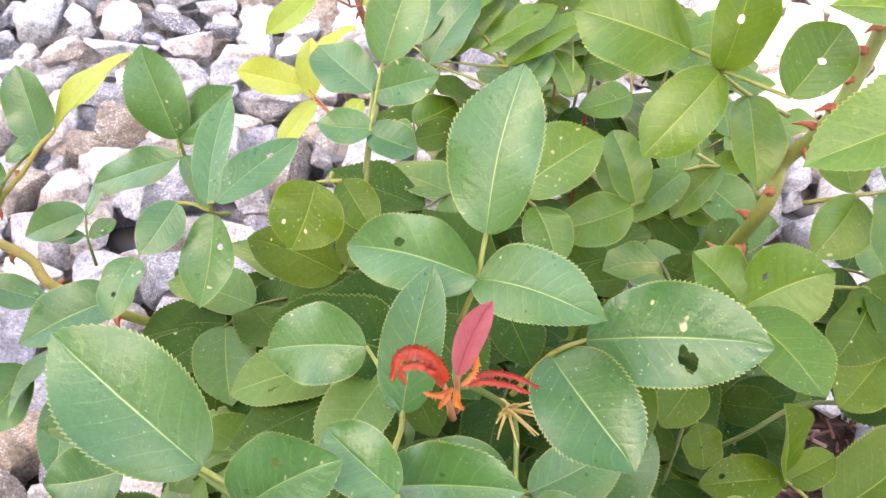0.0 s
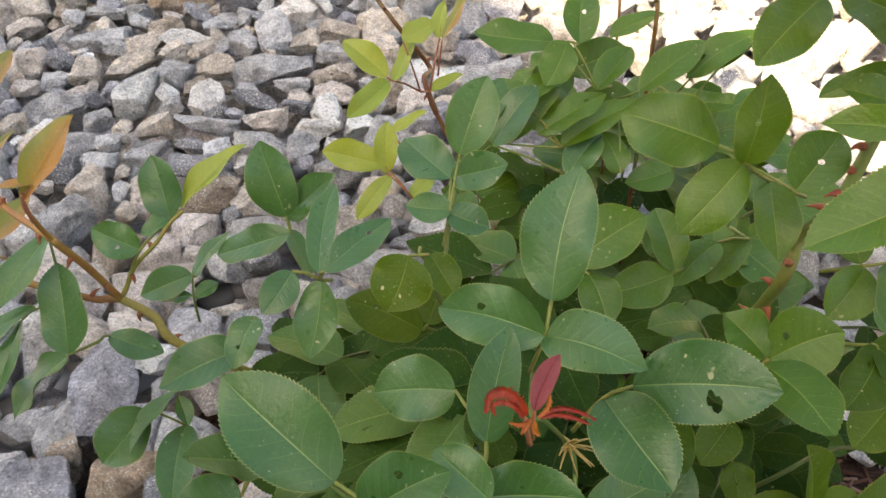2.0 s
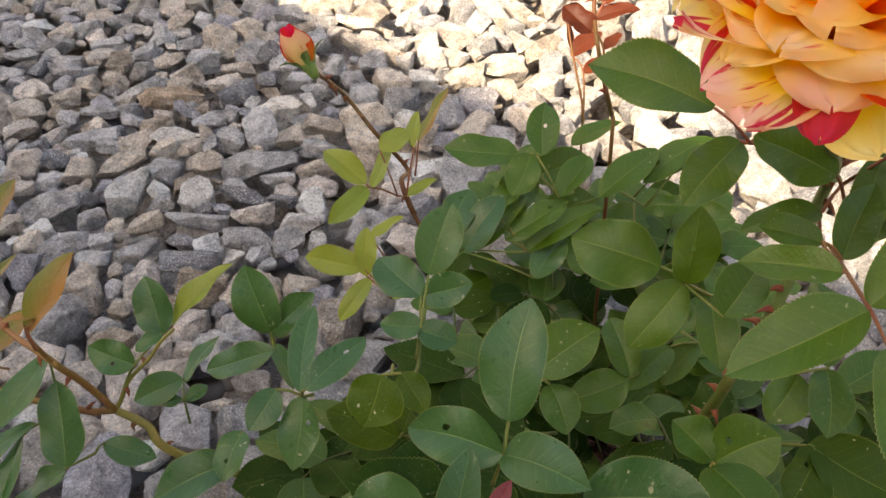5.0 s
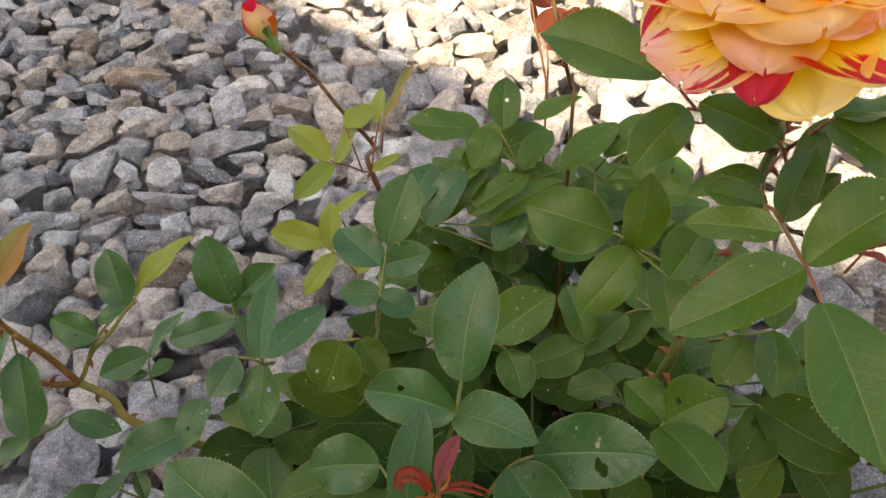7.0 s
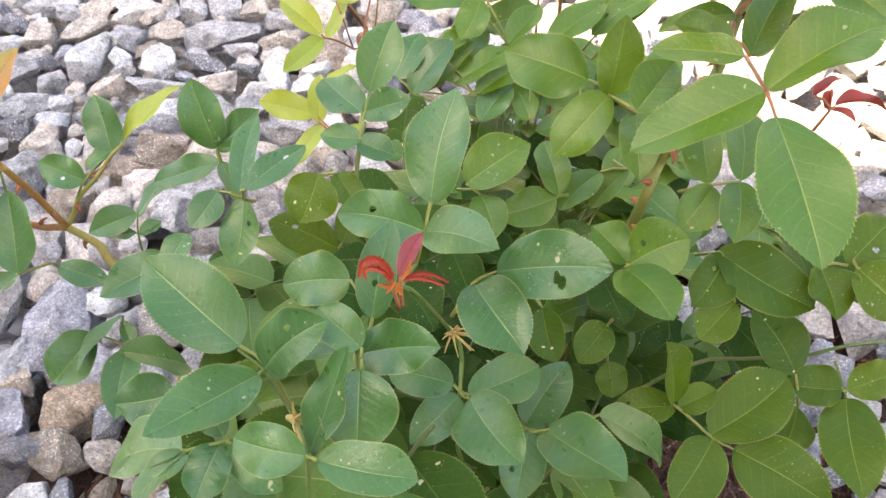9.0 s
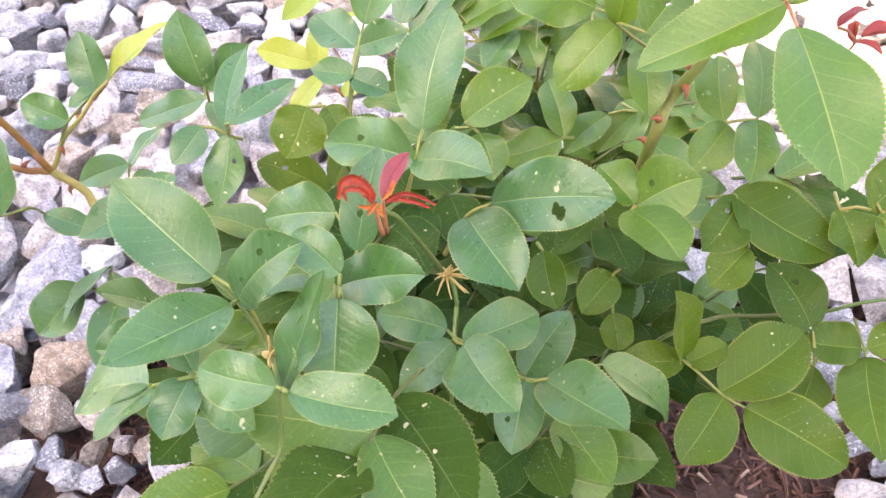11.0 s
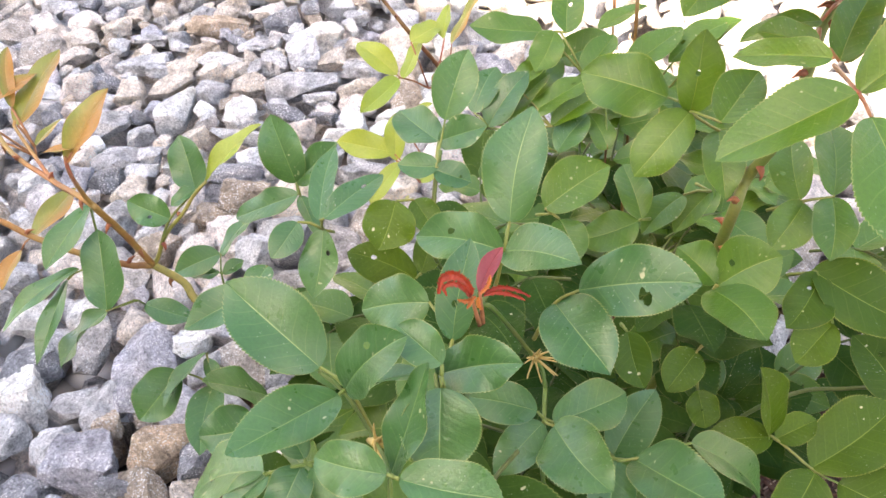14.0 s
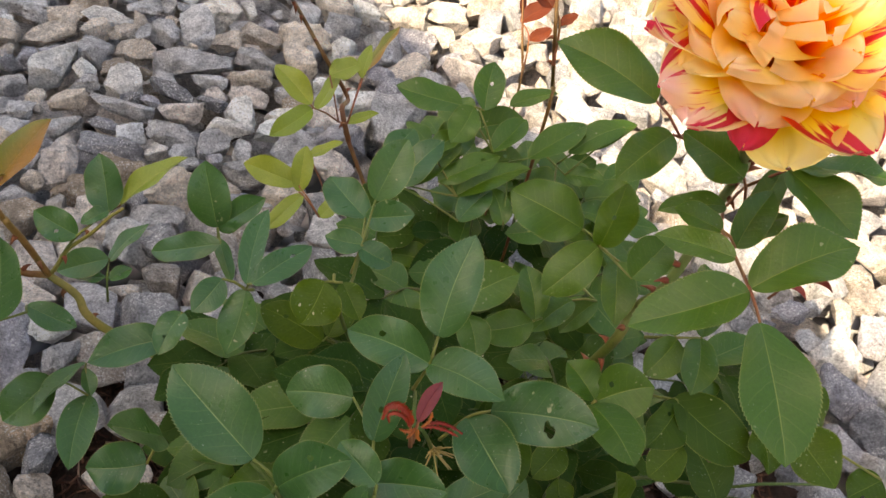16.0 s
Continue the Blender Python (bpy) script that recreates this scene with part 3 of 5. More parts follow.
rose_cane("sap", 0.0027, 0.0020, (0.0500, 0.2500, -0.0100), (-0.1000, 0.2480, 0.0850), (-0.1586, 0.2281, 0.1571), (-0.1714, 0.2326, 0.1760), (-0.1841, 0.2327, 0.1892))
rose_cane("red", 0.0019, 0.0014, (-0.1841, 0.2327, 0.1892), (-0.1894, 0.2303, 0.1917), (-0.1954, 0.2287, 0.1937), (-0.2197, 0.2285, 0.2037), (-0.2401, 0.2295, 0.2145), (-0.2547, 0.2311, 0.2251), (-0.2689, 0.2301, 0.2331), (-0.2847, 0.2308, 0.2429))
rose_cane("red", 0.0018, 0.0011, (-0.1841, 0.2327, 0.1892), (-0.1880, 0.2257, 0.2181), (-0.1886, 0.2160, 0.2412), (-0.1896, 0.2145, 0.2469), (-0.1974, 0.2194, 0.2485), (-0.2120, 0.2301, 0.2469), (-0.2269, 0.2416, 0.2461), (-0.2410, 0.2510, 0.2474), (-0.2542, 0.2623, 0.2491), (-0.2664, 0.2763, 0.2533), (-0.2793, 0.2865, 0.2595))
rose_cane("red", 0.0012, 0.0008, (-0.1896, 0.2145, 0.2469), (-0.1891, 0.2107, 0.2572), (-0.1832, 0.2002, 0.2771), (-0.1781, 0.1948, 0.2895))
rose_cane("red", 0.0011, 0.0008, (-0.2183, 0.2353, 0.2473), (-0.2282, 0.2460, 0.2479), (-0.2510, 0.2719, 0.2526), (-0.2532, 0.2769, 0.2550))
rose_cane("sap", 0.0013, 0.0008, (-0.1841, 0.2327, 0.1892), (-0.1807, 0.2349, 0.1937), (-0.1733, 0.2374, 0.2066), (-0.1600, 0.2386, 0.2202), (-0.1514, 0.2403, 0.2307), (-0.1439, 0.2421, 0.2372))
rose_cane("main", 0.0026, 0.0021, (0.0700, 0.2500, -0.0100), (0.0960, 0.2300, 0.1300), (0.0992, 0.1880, 0.2472), (0.1056, 0.1967, 0.2640), (0.1136, 0.1955, 0.2824), (0.1236, 0.2068, 0.3032), (0.1288, 0.2152, 0.3211), (0.1338, 0.2201, 0.3371), (0.1090, 0.1830, 0.3760), (0.1030, 0.1900, 0.3920), thorns=0.0035)
rose_cane("stem", 0.0012, 0.0019, (0.0105, 0.3890, -0.0100), (0.0000, 0.4000, 0.0600), (-0.0452, 0.4521, 0.1332), (-0.0462, 0.4541, 0.1353))
rose_cane("stem", 0.0021, 0.0013, (-0.0452, 0.4521, 0.1332), (-0.0535, 0.4684, 0.1506), (-0.0526, 0.5105, 0.1321), (-0.0726, 0.4958, 0.1767), (-0.0942, 0.5141, 0.1983), (-0.0935, 0.4151, 0.2756))
rose_cane("stem", 0.0012, 0.0013, (0.0778, 0.3663, -0.0100), (0.0821, 0.3867, 0.2219), (0.0841, 0.4033, 0.2425), (0.0824, 0.3995, 0.2491))
rose_cane("stem", 0.0014, 0.0009, (0.0841, 0.4033, 0.2425), (0.0696, 0.3718, 0.2970), (0.0670, 0.3885, 0.3175), (0.0686, 0.4013, 0.3333))
rose_cane("stem", 0.0010, 0.0009, (0.0732, 0.4532, -0.0100), (0.0804, 0.4988, 0.1623), (0.0806, 0.5188, 0.1872), (0.0800, 0.5212, 0.1901))
rose_cane("stem", 0.0010, 0.0007, (0.0806, 0.5188, 0.1872), (0.0755, 0.5386, 0.2114), (0.0713, 0.5584, 0.2357))
rose_cane("green", 0.0011, 0.0008, (0.0900, 0.2200, -0.0100), (0.1128, 0.1702, 0.1326), (0.1473, 0.1871, 0.1350), (0.1694, 0.1855, 0.1398), (0.1928, 0.1779, 0.1527), (0.2109, 0.1757, 0.1640), (0.2442, 0.1785, 0.1659))
rose_cane("green", 0.0009, 0.0007, (0.0600, 0.2100, -0.0100), (0.0223, 0.1045, 0.1744), (0.0217, 0.1242, 0.2207), (0.0177, 0.1263, 0.2365), (0.0064, 0.0957, 0.2963), (0.0026, 0.0936, 0.3027), (0.0047, 0.1248, 0.2778))
rose_cane("green", 0.0006, 0.0006, (0.0400, 0.2300, -0.0100), (-0.0262, 0.0316, 0.2345), (-0.0232, 0.0350, 0.2736), (-0.0222, 0.0406, 0.2926), (-0.0328, 0.0674, 0.2684), (-0.0418, 0.0776, 0.2782), (-0.0506, 0.0830, 0.2836))
rose_cane("green", 0.0010, 0.0008, (0.0400, 0.2700, -0.0100), (-0.0252, 0.1987, 0.2166), (-0.0256, 0.2086, 0.2466), (-0.0217, 0.2222, 0.2664))
new_shoot((0.0019, 0.0855, 0.3015), (0.0034, (0.0002, 0.0850, 0.3149), (-0.0011, 0.0876, 0.3174), (-0.0045, 0.0893, 0.3191), (-0.0080, 0.0888, 0.3187), (-0.0093, 0.0853, 0.3155)), (0.0019, (-0.0001, 0.0843, 0.3151), (-0.0019, 0.0862, 0.3170), (-0.0051, 0.0872, 0.3179), (-0.0076, 0.0864, 0.3173), (-0.0068, 0.0845, 0.3154)), (0.0017, (0.0043, 0.0847, 0.3162), (0.0079, 0.0858, 0.3172), (0.0126, 0.0855, 0.3168), (0.0174, 0.0839, 0.3151)), (0.0015, (0.0040, 0.0838, 0.3162), (0.0075, 0.0844, 0.3166), (0.0120, 0.0839, 0.3161), (0.0159, 0.0828, 0.3149)), (0.0015, (0.0017, 0.0832, 0.3164), (-0.0006, 0.0822, 0.3156), (-0.0036, 0.0825, 0.3159)), (0.0015, (0.0024, 0.0825, 0.3167), (0.0024, 0.0811, 0.3153), (0.0037, 0.0799, 0.3141)), (0.0013, (0.0015, 0.0821, 0.3171), (0.0001, 0.0809, 0.3160), (-0.0008, 0.0797, 0.3149)), (0.0015, (0.0032, 0.0825, 0.3182), (0.0055, 0.0844, 0.3200), (0.0061, 0.0863, 0.3218)))

rose_leaf("mature", (0.0043, 0.1301, 0.2719), ((0.0104, 0.1396, 0.2948), (0.0202, 0.1704, 0.3221), 0.0233, 0), ((0.0084, 0.1297, 0.2901), (-0.0249, 0.1469, 0.2826), 0.0210, 0), ((0.0084, 0.1297, 0.2901), (0.0332, 0.1038, 0.3080), 0.0186, 0))
rose_leaf("mature", (0.0178, 0.1178, 0.2576), ((0.0333, 0.1161, 0.2842), (0.0707, 0.1054, 0.2977), 0.0247, 0), ((0.0254, 0.1159, 0.2783), (0.0424, 0.0868, 0.2761), 0.0242, 0), holes={0: ((0.34, 0.54, 0.16, 0.022), (0.50, 0.585, 0.17, 0.028))})
rose_leaf("mature", (-0.0081, 0.0665, 0.2851), ((-0.0187, 0.1210, 0.2744), (-0.0451, 0.1263, 0.2654), 0.0213, 0), ((-0.0092, 0.1012, 0.2768), (-0.0019, 0.1261, 0.3000), 0.0155, 0), ((-0.0123, 0.0782, 0.2868), (0.0150, 0.0701, 0.3024), 0.0177, 0), ((-0.0082, 0.0687, 0.3037), (-0.0217, 0.0795, 0.3087), 0.0130, 0), ((-0.0087, 0.0639, 0.2991), (-0.0095, 0.0459, 0.2821), 0.0241, 0))
rose_leaf("mature", (-0.0341, 0.0737, 0.2578), ((-0.0499, 0.0834, 0.2849), (-0.0824, 0.1057, 0.3017), 0.0264, 0), ((-0.0414, 0.0703, 0.2877), (-0.0679, 0.0428, 0.2962), 0.0183, 12), ((-0.0400, 0.0731, 0.2866), (-0.0173, 0.0703, 0.3151), 0.0192, 8), ((-0.0400, 0.0783, 0.2788), (-0.0163, 0.0842, 0.2810), 0.0087, 34))
rose_leaf("mature", (-0.0420, 0.0648, 0.2651), ((-0.0651, 0.0535, 0.2715), (-0.0959, 0.0597, 0.2485), 0.0218, 24), ((-0.0637, 0.0530, 0.2710), (-0.0787, 0.0389, 0.2655), 0.0120, 25), ((-0.0533, 0.0550, 0.2727), (-0.0592, 0.0387, 0.2661), 0.0152, 0), ((-0.0524, 0.0567, 0.2742), (-0.0596, 0.0698, 0.2800), 0.0110, 0), ((-0.0498, 0.0551, 0.2726), (-0.0330, 0.0420, 0.2670), 0.0135, 0))
rose_leaf("mature", (-0.0232, 0.0376, 0.2788), ((-0.0239, 0.0452, 0.2817), (-0.0115, 0.0651, 0.3094), 0.0153, 34), ((-0.0220, 0.0378, 0.2955), (-0.0432, 0.0438, 0.2946), 0.0155, 0), ((-0.0186, 0.0369, 0.2945), (0.0095, 0.0326, 0.2923), 0.0159, 24))
rose_leaf("mature", (0.0217, 0.1271, 0.2206), ((0.0245, 0.1045, 0.2235), (0.0433, 0.0730, 0.2287), 0.0259, 0), ((0.0244, 0.1087, 0.2196), (0.0537, 0.1271, 0.2137), 0.0209, 0), ((0.0203, 0.1086, 0.2196), (0.0013, 0.0915, 0.2109), 0.0172, 0), ((0.0183, 0.1118, 0.2227), (-0.0081, 0.1167, 0.2253), 0.0174, 0))
rose_leaf("mature", (0.0395, 0.1097, 0.2026), ((0.0545, 0.0995, 0.2090), (0.0804, 0.0682, 0.2270), 0.0249, 13), ((0.0494, 0.1201, 0.1801), (0.0679, 0.1403, 0.1988), 0.0210, 0), ((0.0478, 0.0989, 0.2086), (0.0420, 0.0739, 0.1985), 0.0188, 0), ((0.0757, 0.1041, 0.2129), (0.1084, 0.1096, 0.1691), 0.0221, 34))
rose_leaf("lime", (0.0982, 0.1614, 0.2289), ((0.0887, 0.1567, 0.2412), (0.0999, 0.1191, 0.2535), 0.0242, 0), ((0.0910, 0.1580, 0.2423), (0.1133, 0.1593, 0.2569), 0.0263, 0), ((0.0899, 0.1584, 0.2428), (0.0762, 0.1730, 0.2496), 0.0183, 0))
rose_leaf("lime", (0.1142, 0.2209, 0.2630), ((0.0739, 0.2134, 0.2947), (0.0394, 0.2258, 0.3007), 0.0280, 0), ((0.0820, 0.2065, 0.2922), (0.0853, 0.2143, 0.3246), 0.0184, 0), ((0.0820, 0.2065, 0.2922), (0.0592, 0.1903, 0.2730), 0.0208, 0), ((0.0842, 0.1659, 0.3153), (0.0978, 0.1788, 0.3273), 0.0179, 0), ((0.0966, 0.2161, 0.2755), (0.0961, 0.1868, 0.2620), 0.0187, 0))
rose_leaf("lime", (0.1306, 0.1997, 0.3150), ((0.1173, 0.1422, 0.3408), (0.0754, 0.1327, 0.3243), 0.0231, 14), ((0.1199, 0.1466, 0.3379), (0.1601, 0.1630, 0.3525), 0.0256, 27), ((0.1150, 0.1234, 0.3451), (0.1228, 0.0798, 0.3251), 0.0296, 0))
rose_leaf("lime", (0.1200, 0.1928, 0.3342), ((0.1113, 0.1515, 0.3476), (0.0838, 0.1636, 0.3424), 0.0158, 12), ((0.1221, 0.1737, 0.3325), (0.1353, 0.1918, 0.3494), 0.0160, 0), ((0.1158, 0.1779, 0.3367), (0.0958, 0.1838, 0.3399), 0.0124, 0))
rose_leaf("olive", (0.1061, 0.1518, 0.1597), ((0.1475, 0.1259, 0.1507), (0.1886, 0.1031, 0.1406), 0.0336, 0), ((0.1368, 0.1306, 0.1553), (0.1767, 0.1558, 0.1655), 0.0330, 0), ((0.1381, 0.1291, 0.1538), (0.1167, 0.1022, 0.1433), 0.0274, 0), ((0.1206, 0.1402, 0.1649), (0.0898, 0.1375, 0.1642), 0.0179, 0), ((0.1193, 0.1408, 0.1654), (0.1107, 0.1468, 0.2054), 0.0229, 34), ((0.1219, 0.1395, 0.1641), (0.1406, 0.1475, 0.1672), 0.0150, 0))
rose_leaf("olive", (0.2101, 0.1772, 0.1489), ((0.2082, 0.1600, 0.1492), (0.1817, 0.1622, 0.1506), 0.0231, 0), ((0.2101, 0.1570, 0.1463), (0.2033, 0.1035, 0.1439), 0.0302, 9), ((0.2109, 0.1600, 0.1491), (0.2381, 0.1694, 0.1527), 0.0202, 0))
rose_leaf("olive", (0.1950, 0.1667, 0.1393), ((0.1855, 0.1654, 0.1548), (0.1685, 0.1956, 0.1684), 0.0268, 0), ((0.1866, 0.1533, 0.1433), (0.1741, 0.1316, 0.1345), 0.0205, 0))
rose_leaf("olive", (0.1222, 0.1723, 0.2331), ((0.1284, 0.1651, 0.2426), (0.1690, 0.1481, 0.2255), 0.0275, 0), ((0.1319, 0.1642, 0.2417), (0.1156, 0.1428, 0.2326), 0.0199, 0), ((0.1355, 0.1497, 0.2279), (0.1193, 0.1347, 0.2216), 0.0190, 0))
rose_leaf("olive", (0.1734, 0.1747, 0.2342), ((0.1708, 0.1613, 0.2380), (0.1748, 0.1395, 0.2284), 0.0223, 0), ((0.1826, 0.1614, 0.2379), (0.2049, 0.1806, 0.2462), 0.0235, 0), ((0.1897, 0.1564, 0.2329), (0.1996, 0.1398, 0.2255), 0.0195, 0))
rose_leaf("olive", (0.0533, 0.1527, 0.2261), ((0.0546, 0.1424, 0.2329), (0.0603, 0.1262, 0.2174), 0.0159, 0))
rose_leaf("olive", (0.0946, 0.1750, 0.1874), ((0.0885, 0.1645, 0.1941), (0.0739, 0.1481, 0.1873), 0.0182, 0), ((0.0885, 0.1523, 0.1826), (0.0914, 0.1403, 0.1711), 0.0156, 0))
rose_leaf("lime", (0.0199, 0.2043, 0.2419), ((0.0236, 0.1972, 0.2517), (0.0515, 0.2106, 0.2638), 0.0237, 0), ((0.0298, 0.1937, 0.2482), (0.0359, 0.1746, 0.2395), 0.0166, 0))
rose_leaf("lime", (0.0721, 0.2174, 0.2262), ((0.0654, 0.2075, 0.2336), (0.0381, 0.2012, 0.2282), 0.0195, 0), ((0.0667, 0.2085, 0.2344), (0.0597, 0.2331, 0.2460), 0.0164, 0))
rose_leaf("lime", (0.0965, 0.2421, 0.2260), ((0.1011, 0.2301, 0.2310), (0.0835, 0.2161, 0.2181), 0.0145, 26), ((0.0881, 0.2289, 0.2302), (0.0678, 0.2104, 0.2221), 0.0160, 12))
rose_leaf("lime", (0.1152, 0.1924, 0.2510), ((0.1268, 0.1854, 0.2606), (0.1128, 0.1719, 0.2481), 0.0187, 0), ((0.1377, 0.1869, 0.2618), (0.1329, 0.1617, 0.2505), 0.0185, 0), ((0.1251, 0.1863, 0.2615), (0.1268, 0.2169, 0.2708), 0.0180, 22), ((0.1386, 0.1873, 0.2621), (0.1454, 0.2303, 0.2684), 0.0186, 0))
rose_leaf("mature", (-0.0269, 0.2148, 0.2429), ((-0.0204, 0.2381, 0.2713), (-0.0094, 0.2590, 0.2951), 0.0213, 0), ((-0.0239, 0.2337, 0.2625), (-0.0448, 0.2597, 0.2629), 0.0199, 0), ((-0.0239, 0.2337, 0.2625), (-0.0008, 0.2302, 0.2725), 0.0167, 0), ((-0.0250, 0.2158, 0.2604), (-0.0084, 0.2125, 0.2552), 0.0150, 0), ((-0.0230, 0.2167, 0.2612), (-0.0417, 0.2178, 0.2620), 0.0131, 0))
rose_leaf("mature", (-0.0125, 0.3386, 0.1902), ((-0.0151, 0.3385, 0.2067), (-0.0022, 0.3667, 0.2200), 0.0216, 0), ((-0.0068, 0.3325, 0.2008), (0.0175, 0.3562, 0.2227), 0.0226, 18), ((0.0331, 0.3210, 0.1889), (0.0519, 0.3431, 0.1990), 0.0192, 0))
rose_leaf("mature", (-0.0973, 0.2395, 0.2143), ((-0.0959, 0.2356, 0.2397), (-0.1042, 0.2469, 0.2723), 0.0210, 0), ((-0.0959, 0.2356, 0.2397), (-0.0734, 0.2431, 0.2577), 0.0169, 0), ((-0.0910, 0.2201, 0.2449), (-0.1254, 0.2219, 0.2300), 0.0157, 0), ((-0.0963, 0.2379, 0.2296), (-0.0857, 0.2183, 0.2194), 0.0098, 34))
rose_leaf("mature", (-0.0707, 0.1961, 0.2423), ((-0.0711, 0.1815, 0.2619), (-0.0697, 0.2232, 0.2693), 0.0120, 0), ((-0.0690, 0.1822, 0.2621), (-0.0460, 0.2073, 0.2648), 0.0147, 0), ((-0.0725, 0.1879, 0.2513), (-0.0774, 0.1660, 0.2302), 0.0175, 0), ((-0.0835, 0.1895, 0.2544), (-0.0934, 0.1736, 0.2476), 0.0146, 0))
rose_leaf("olive", (-0.0341, 0.1921, 0.2644), ((-0.0373, 0.1814, 0.2713), (-0.0447, 0.1666, 0.2574), 0.0240, 0), ((-0.0297, 0.1822, 0.2710), (-0.0200, 0.1683, 0.2637), 0.0132, 0))
rose_leaf("olive", (-0.0303, 0.2004, 0.2050), ((-0.0361, 0.1927, 0.2151), (-0.0677, 0.1999, 0.2265), 0.0204, 0), ((-0.0338, 0.1946, 0.2168), (-0.0265, 0.2165, 0.2267), 0.0154, 0))
rose_leaf("mature", (-0.1780, 0.2372, 0.1999), ((-0.1545, 0.2493, 0.2259), (-0.1627, 0.2696, 0.2472), 0.0204, 0), ((-0.1679, 0.2383, 0.2167), (-0.1902, 0.2438, 0.2251), 0.0176, 0), ((-0.1545, 0.2499, 0.2265), (-0.1662, 0.2408, 0.2230), 0.0090, 0))
rose_leaf("young", (-0.1610, 0.2558, 0.2162), ((-0.1493, 0.2527, 0.2286), (-0.1197, 0.2758, 0.2477), 0.0135, 20))
rose_leaf("mature", (-0.1777, 0.2850, 0.1096), ((-0.1778, 0.2960, 0.1376), (-0.2067, 0.2855, 0.1309), 0.0196, 0), ((-0.1770, 0.2949, 0.1363), (-0.1581, 0.3212, 0.1476), 0.0136, 34), ((-0.1758, 0.2871, 0.1285), (-0.1636, 0.2957, 0.1316), 0.0105, 0), ((-0.1782, 0.2876, 0.1292), (-0.1964, 0.2848, 0.1294), 0.0103, 32))
rose_leaf("mature", (-0.1862, 0.2067, 0.1892), ((-0.1943, 0.1947, 0.1953), (-0.1989, 0.2231, 0.2242), 0.0236, 0), ((-0.1943, 0.1941, 0.1947), (-0.2177, 0.1725, 0.1762), 0.0206, 31), ((-0.2056, 0.2423, 0.1490), (-0.1775, 0.2377, 0.1407), 0.0166, 27))
rose_leaf("mature", (-0.2013, 0.2206, 0.2051), ((-0.2085, 0.2086, 0.2111), (-0.2406, 0.1773, 0.1989), 0.0123, 20), ((-0.2140, 0.2043, 0.2075), (-0.2206, 0.1641, 0.1895), 0.0123, 14), ((-0.2026, 0.2313, 0.2329), (-0.2192, 0.1994, 0.2190), 0.0156, 8))
rose_leaf("mature", (-0.1698, 0.2188, 0.1059), ((-0.1863, 0.2154, 0.1217), (-0.2086, 0.1940, 0.1033), 0.0294, 0), ((-0.1694, 0.2236, 0.1277), (-0.1904, 0.1930, 0.1154), 0.0145, 34), ((-0.1660, 0.2109, 0.1145), (-0.1608, 0.1627, 0.1154), 0.0207, 8), ((-0.1698, 0.2214, 0.1255), (-0.1628, 0.2074, 0.1186), 0.0096, 30))
rose_leaf("mature", (-0.1070, 0.1470, 0.1756), ((-0.1075, 0.1352, 0.1809), (-0.1339, 0.1305, 0.1797), 0.0253, 0), ((-0.1022, 0.1450, 0.1900), (-0.1187, 0.1269, 0.2237), 0.0222, 34))
rose_leaf("mature", (-0.1052, 0.1842, 0.2172), ((-0.1055, 0.1749, 0.2250), (-0.1386, 0.1617, 0.2162), 0.0206, 11), ((-0.1007, 0.1843, 0.2337), (-0.1074, 0.1648, 0.2251), 0.0146, 0))
rose_leaf("copper", (-0.2509, 0.2763, 0.2315), ((-0.2538, 0.2784, 0.2509), (-0.2389, 0.3209, 0.2714), 0.0196, 6), ((-0.2784, 0.2805, 0.2562), (-0.2475, 0.3052, 0.2663), 0.0134, 12), ((-0.2694, 0.2728, 0.2474), (-0.2938, 0.2802, 0.2531), 0.0161, 0), ((-0.2448, 0.2707, 0.2421), (-0.2327, 0.2865, 0.2490), 0.0085, 25), ((-0.2571, 0.2850, 0.2580), (-0.2672, 0.3185, 0.2760), 0.0086, 34))
rose_leaf("copper", (-0.1810, 0.1976, 0.2732), ((-0.1786, 0.1944, 0.2867), (-0.1607, 0.2184, 0.3083), 0.0145, 8), ((-0.1725, 0.1992, 0.2907), (-0.1888, 0.1968, 0.2908), 0.0066, 33))
rose_leaf("copper", (-0.2866, 0.3047, 0.1411), ((-0.2976, 0.2984, 0.1533), (-0.2750, 0.3308, 0.1674), 0.0174, 8), ((-0.3039, 0.2923, 0.1480), (-0.3112, 0.2678, 0.1369), 0.0111, 0))
rose_leaf("young", (-0.0532, 0.4327, 0.1652), ((-0.0733, 0.4279, 0.1801), (-0.1026, 0.4496, 0.1935), 0.0194, 0), ((-0.0721, 0.4259, 0.1779), (-0.0973, 0.4012, 0.1676), 0.0169, 0), ((-0.0688, 0.4263, 0.1778), (-0.0582, 0.4557, 0.1920), 0.0137, 25), ((-0.0633, 0.4447, 0.1955), (-0.0426, 0.4578, 0.2005), 0.0178, 0), ((-0.0463, 0.4232, 0.1719), (-0.0254, 0.4358, 0.1765), 0.0099, 20), ((-0.0401, 0.4475, 0.1953), (-0.0371, 0.4727, 0.2080), 0.0113, 34))
rose_leaf("young", (-0.0509, 0.3714, 0.1425), ((-0.0726, 0.3674, 0.1584), (-0.1092, 0.3713, 0.1670), 0.0198, 0), ((-0.0709, 0.3638, 0.1546), (-0.0706, 0.3862, 0.1768), 0.0154, 0), ((-0.0680, 0.3629, 0.1533), (-0.0886, 0.3428, 0.1359), 0.0140, 0), ((-0.0671, 0.3815, 0.1717), (-0.0461, 0.3956, 0.1771), 0.0103, 31), ((-0.0550, 0.3542, 0.1429), (-0.0436, 0.3692, 0.1493), 0.0125, 0))
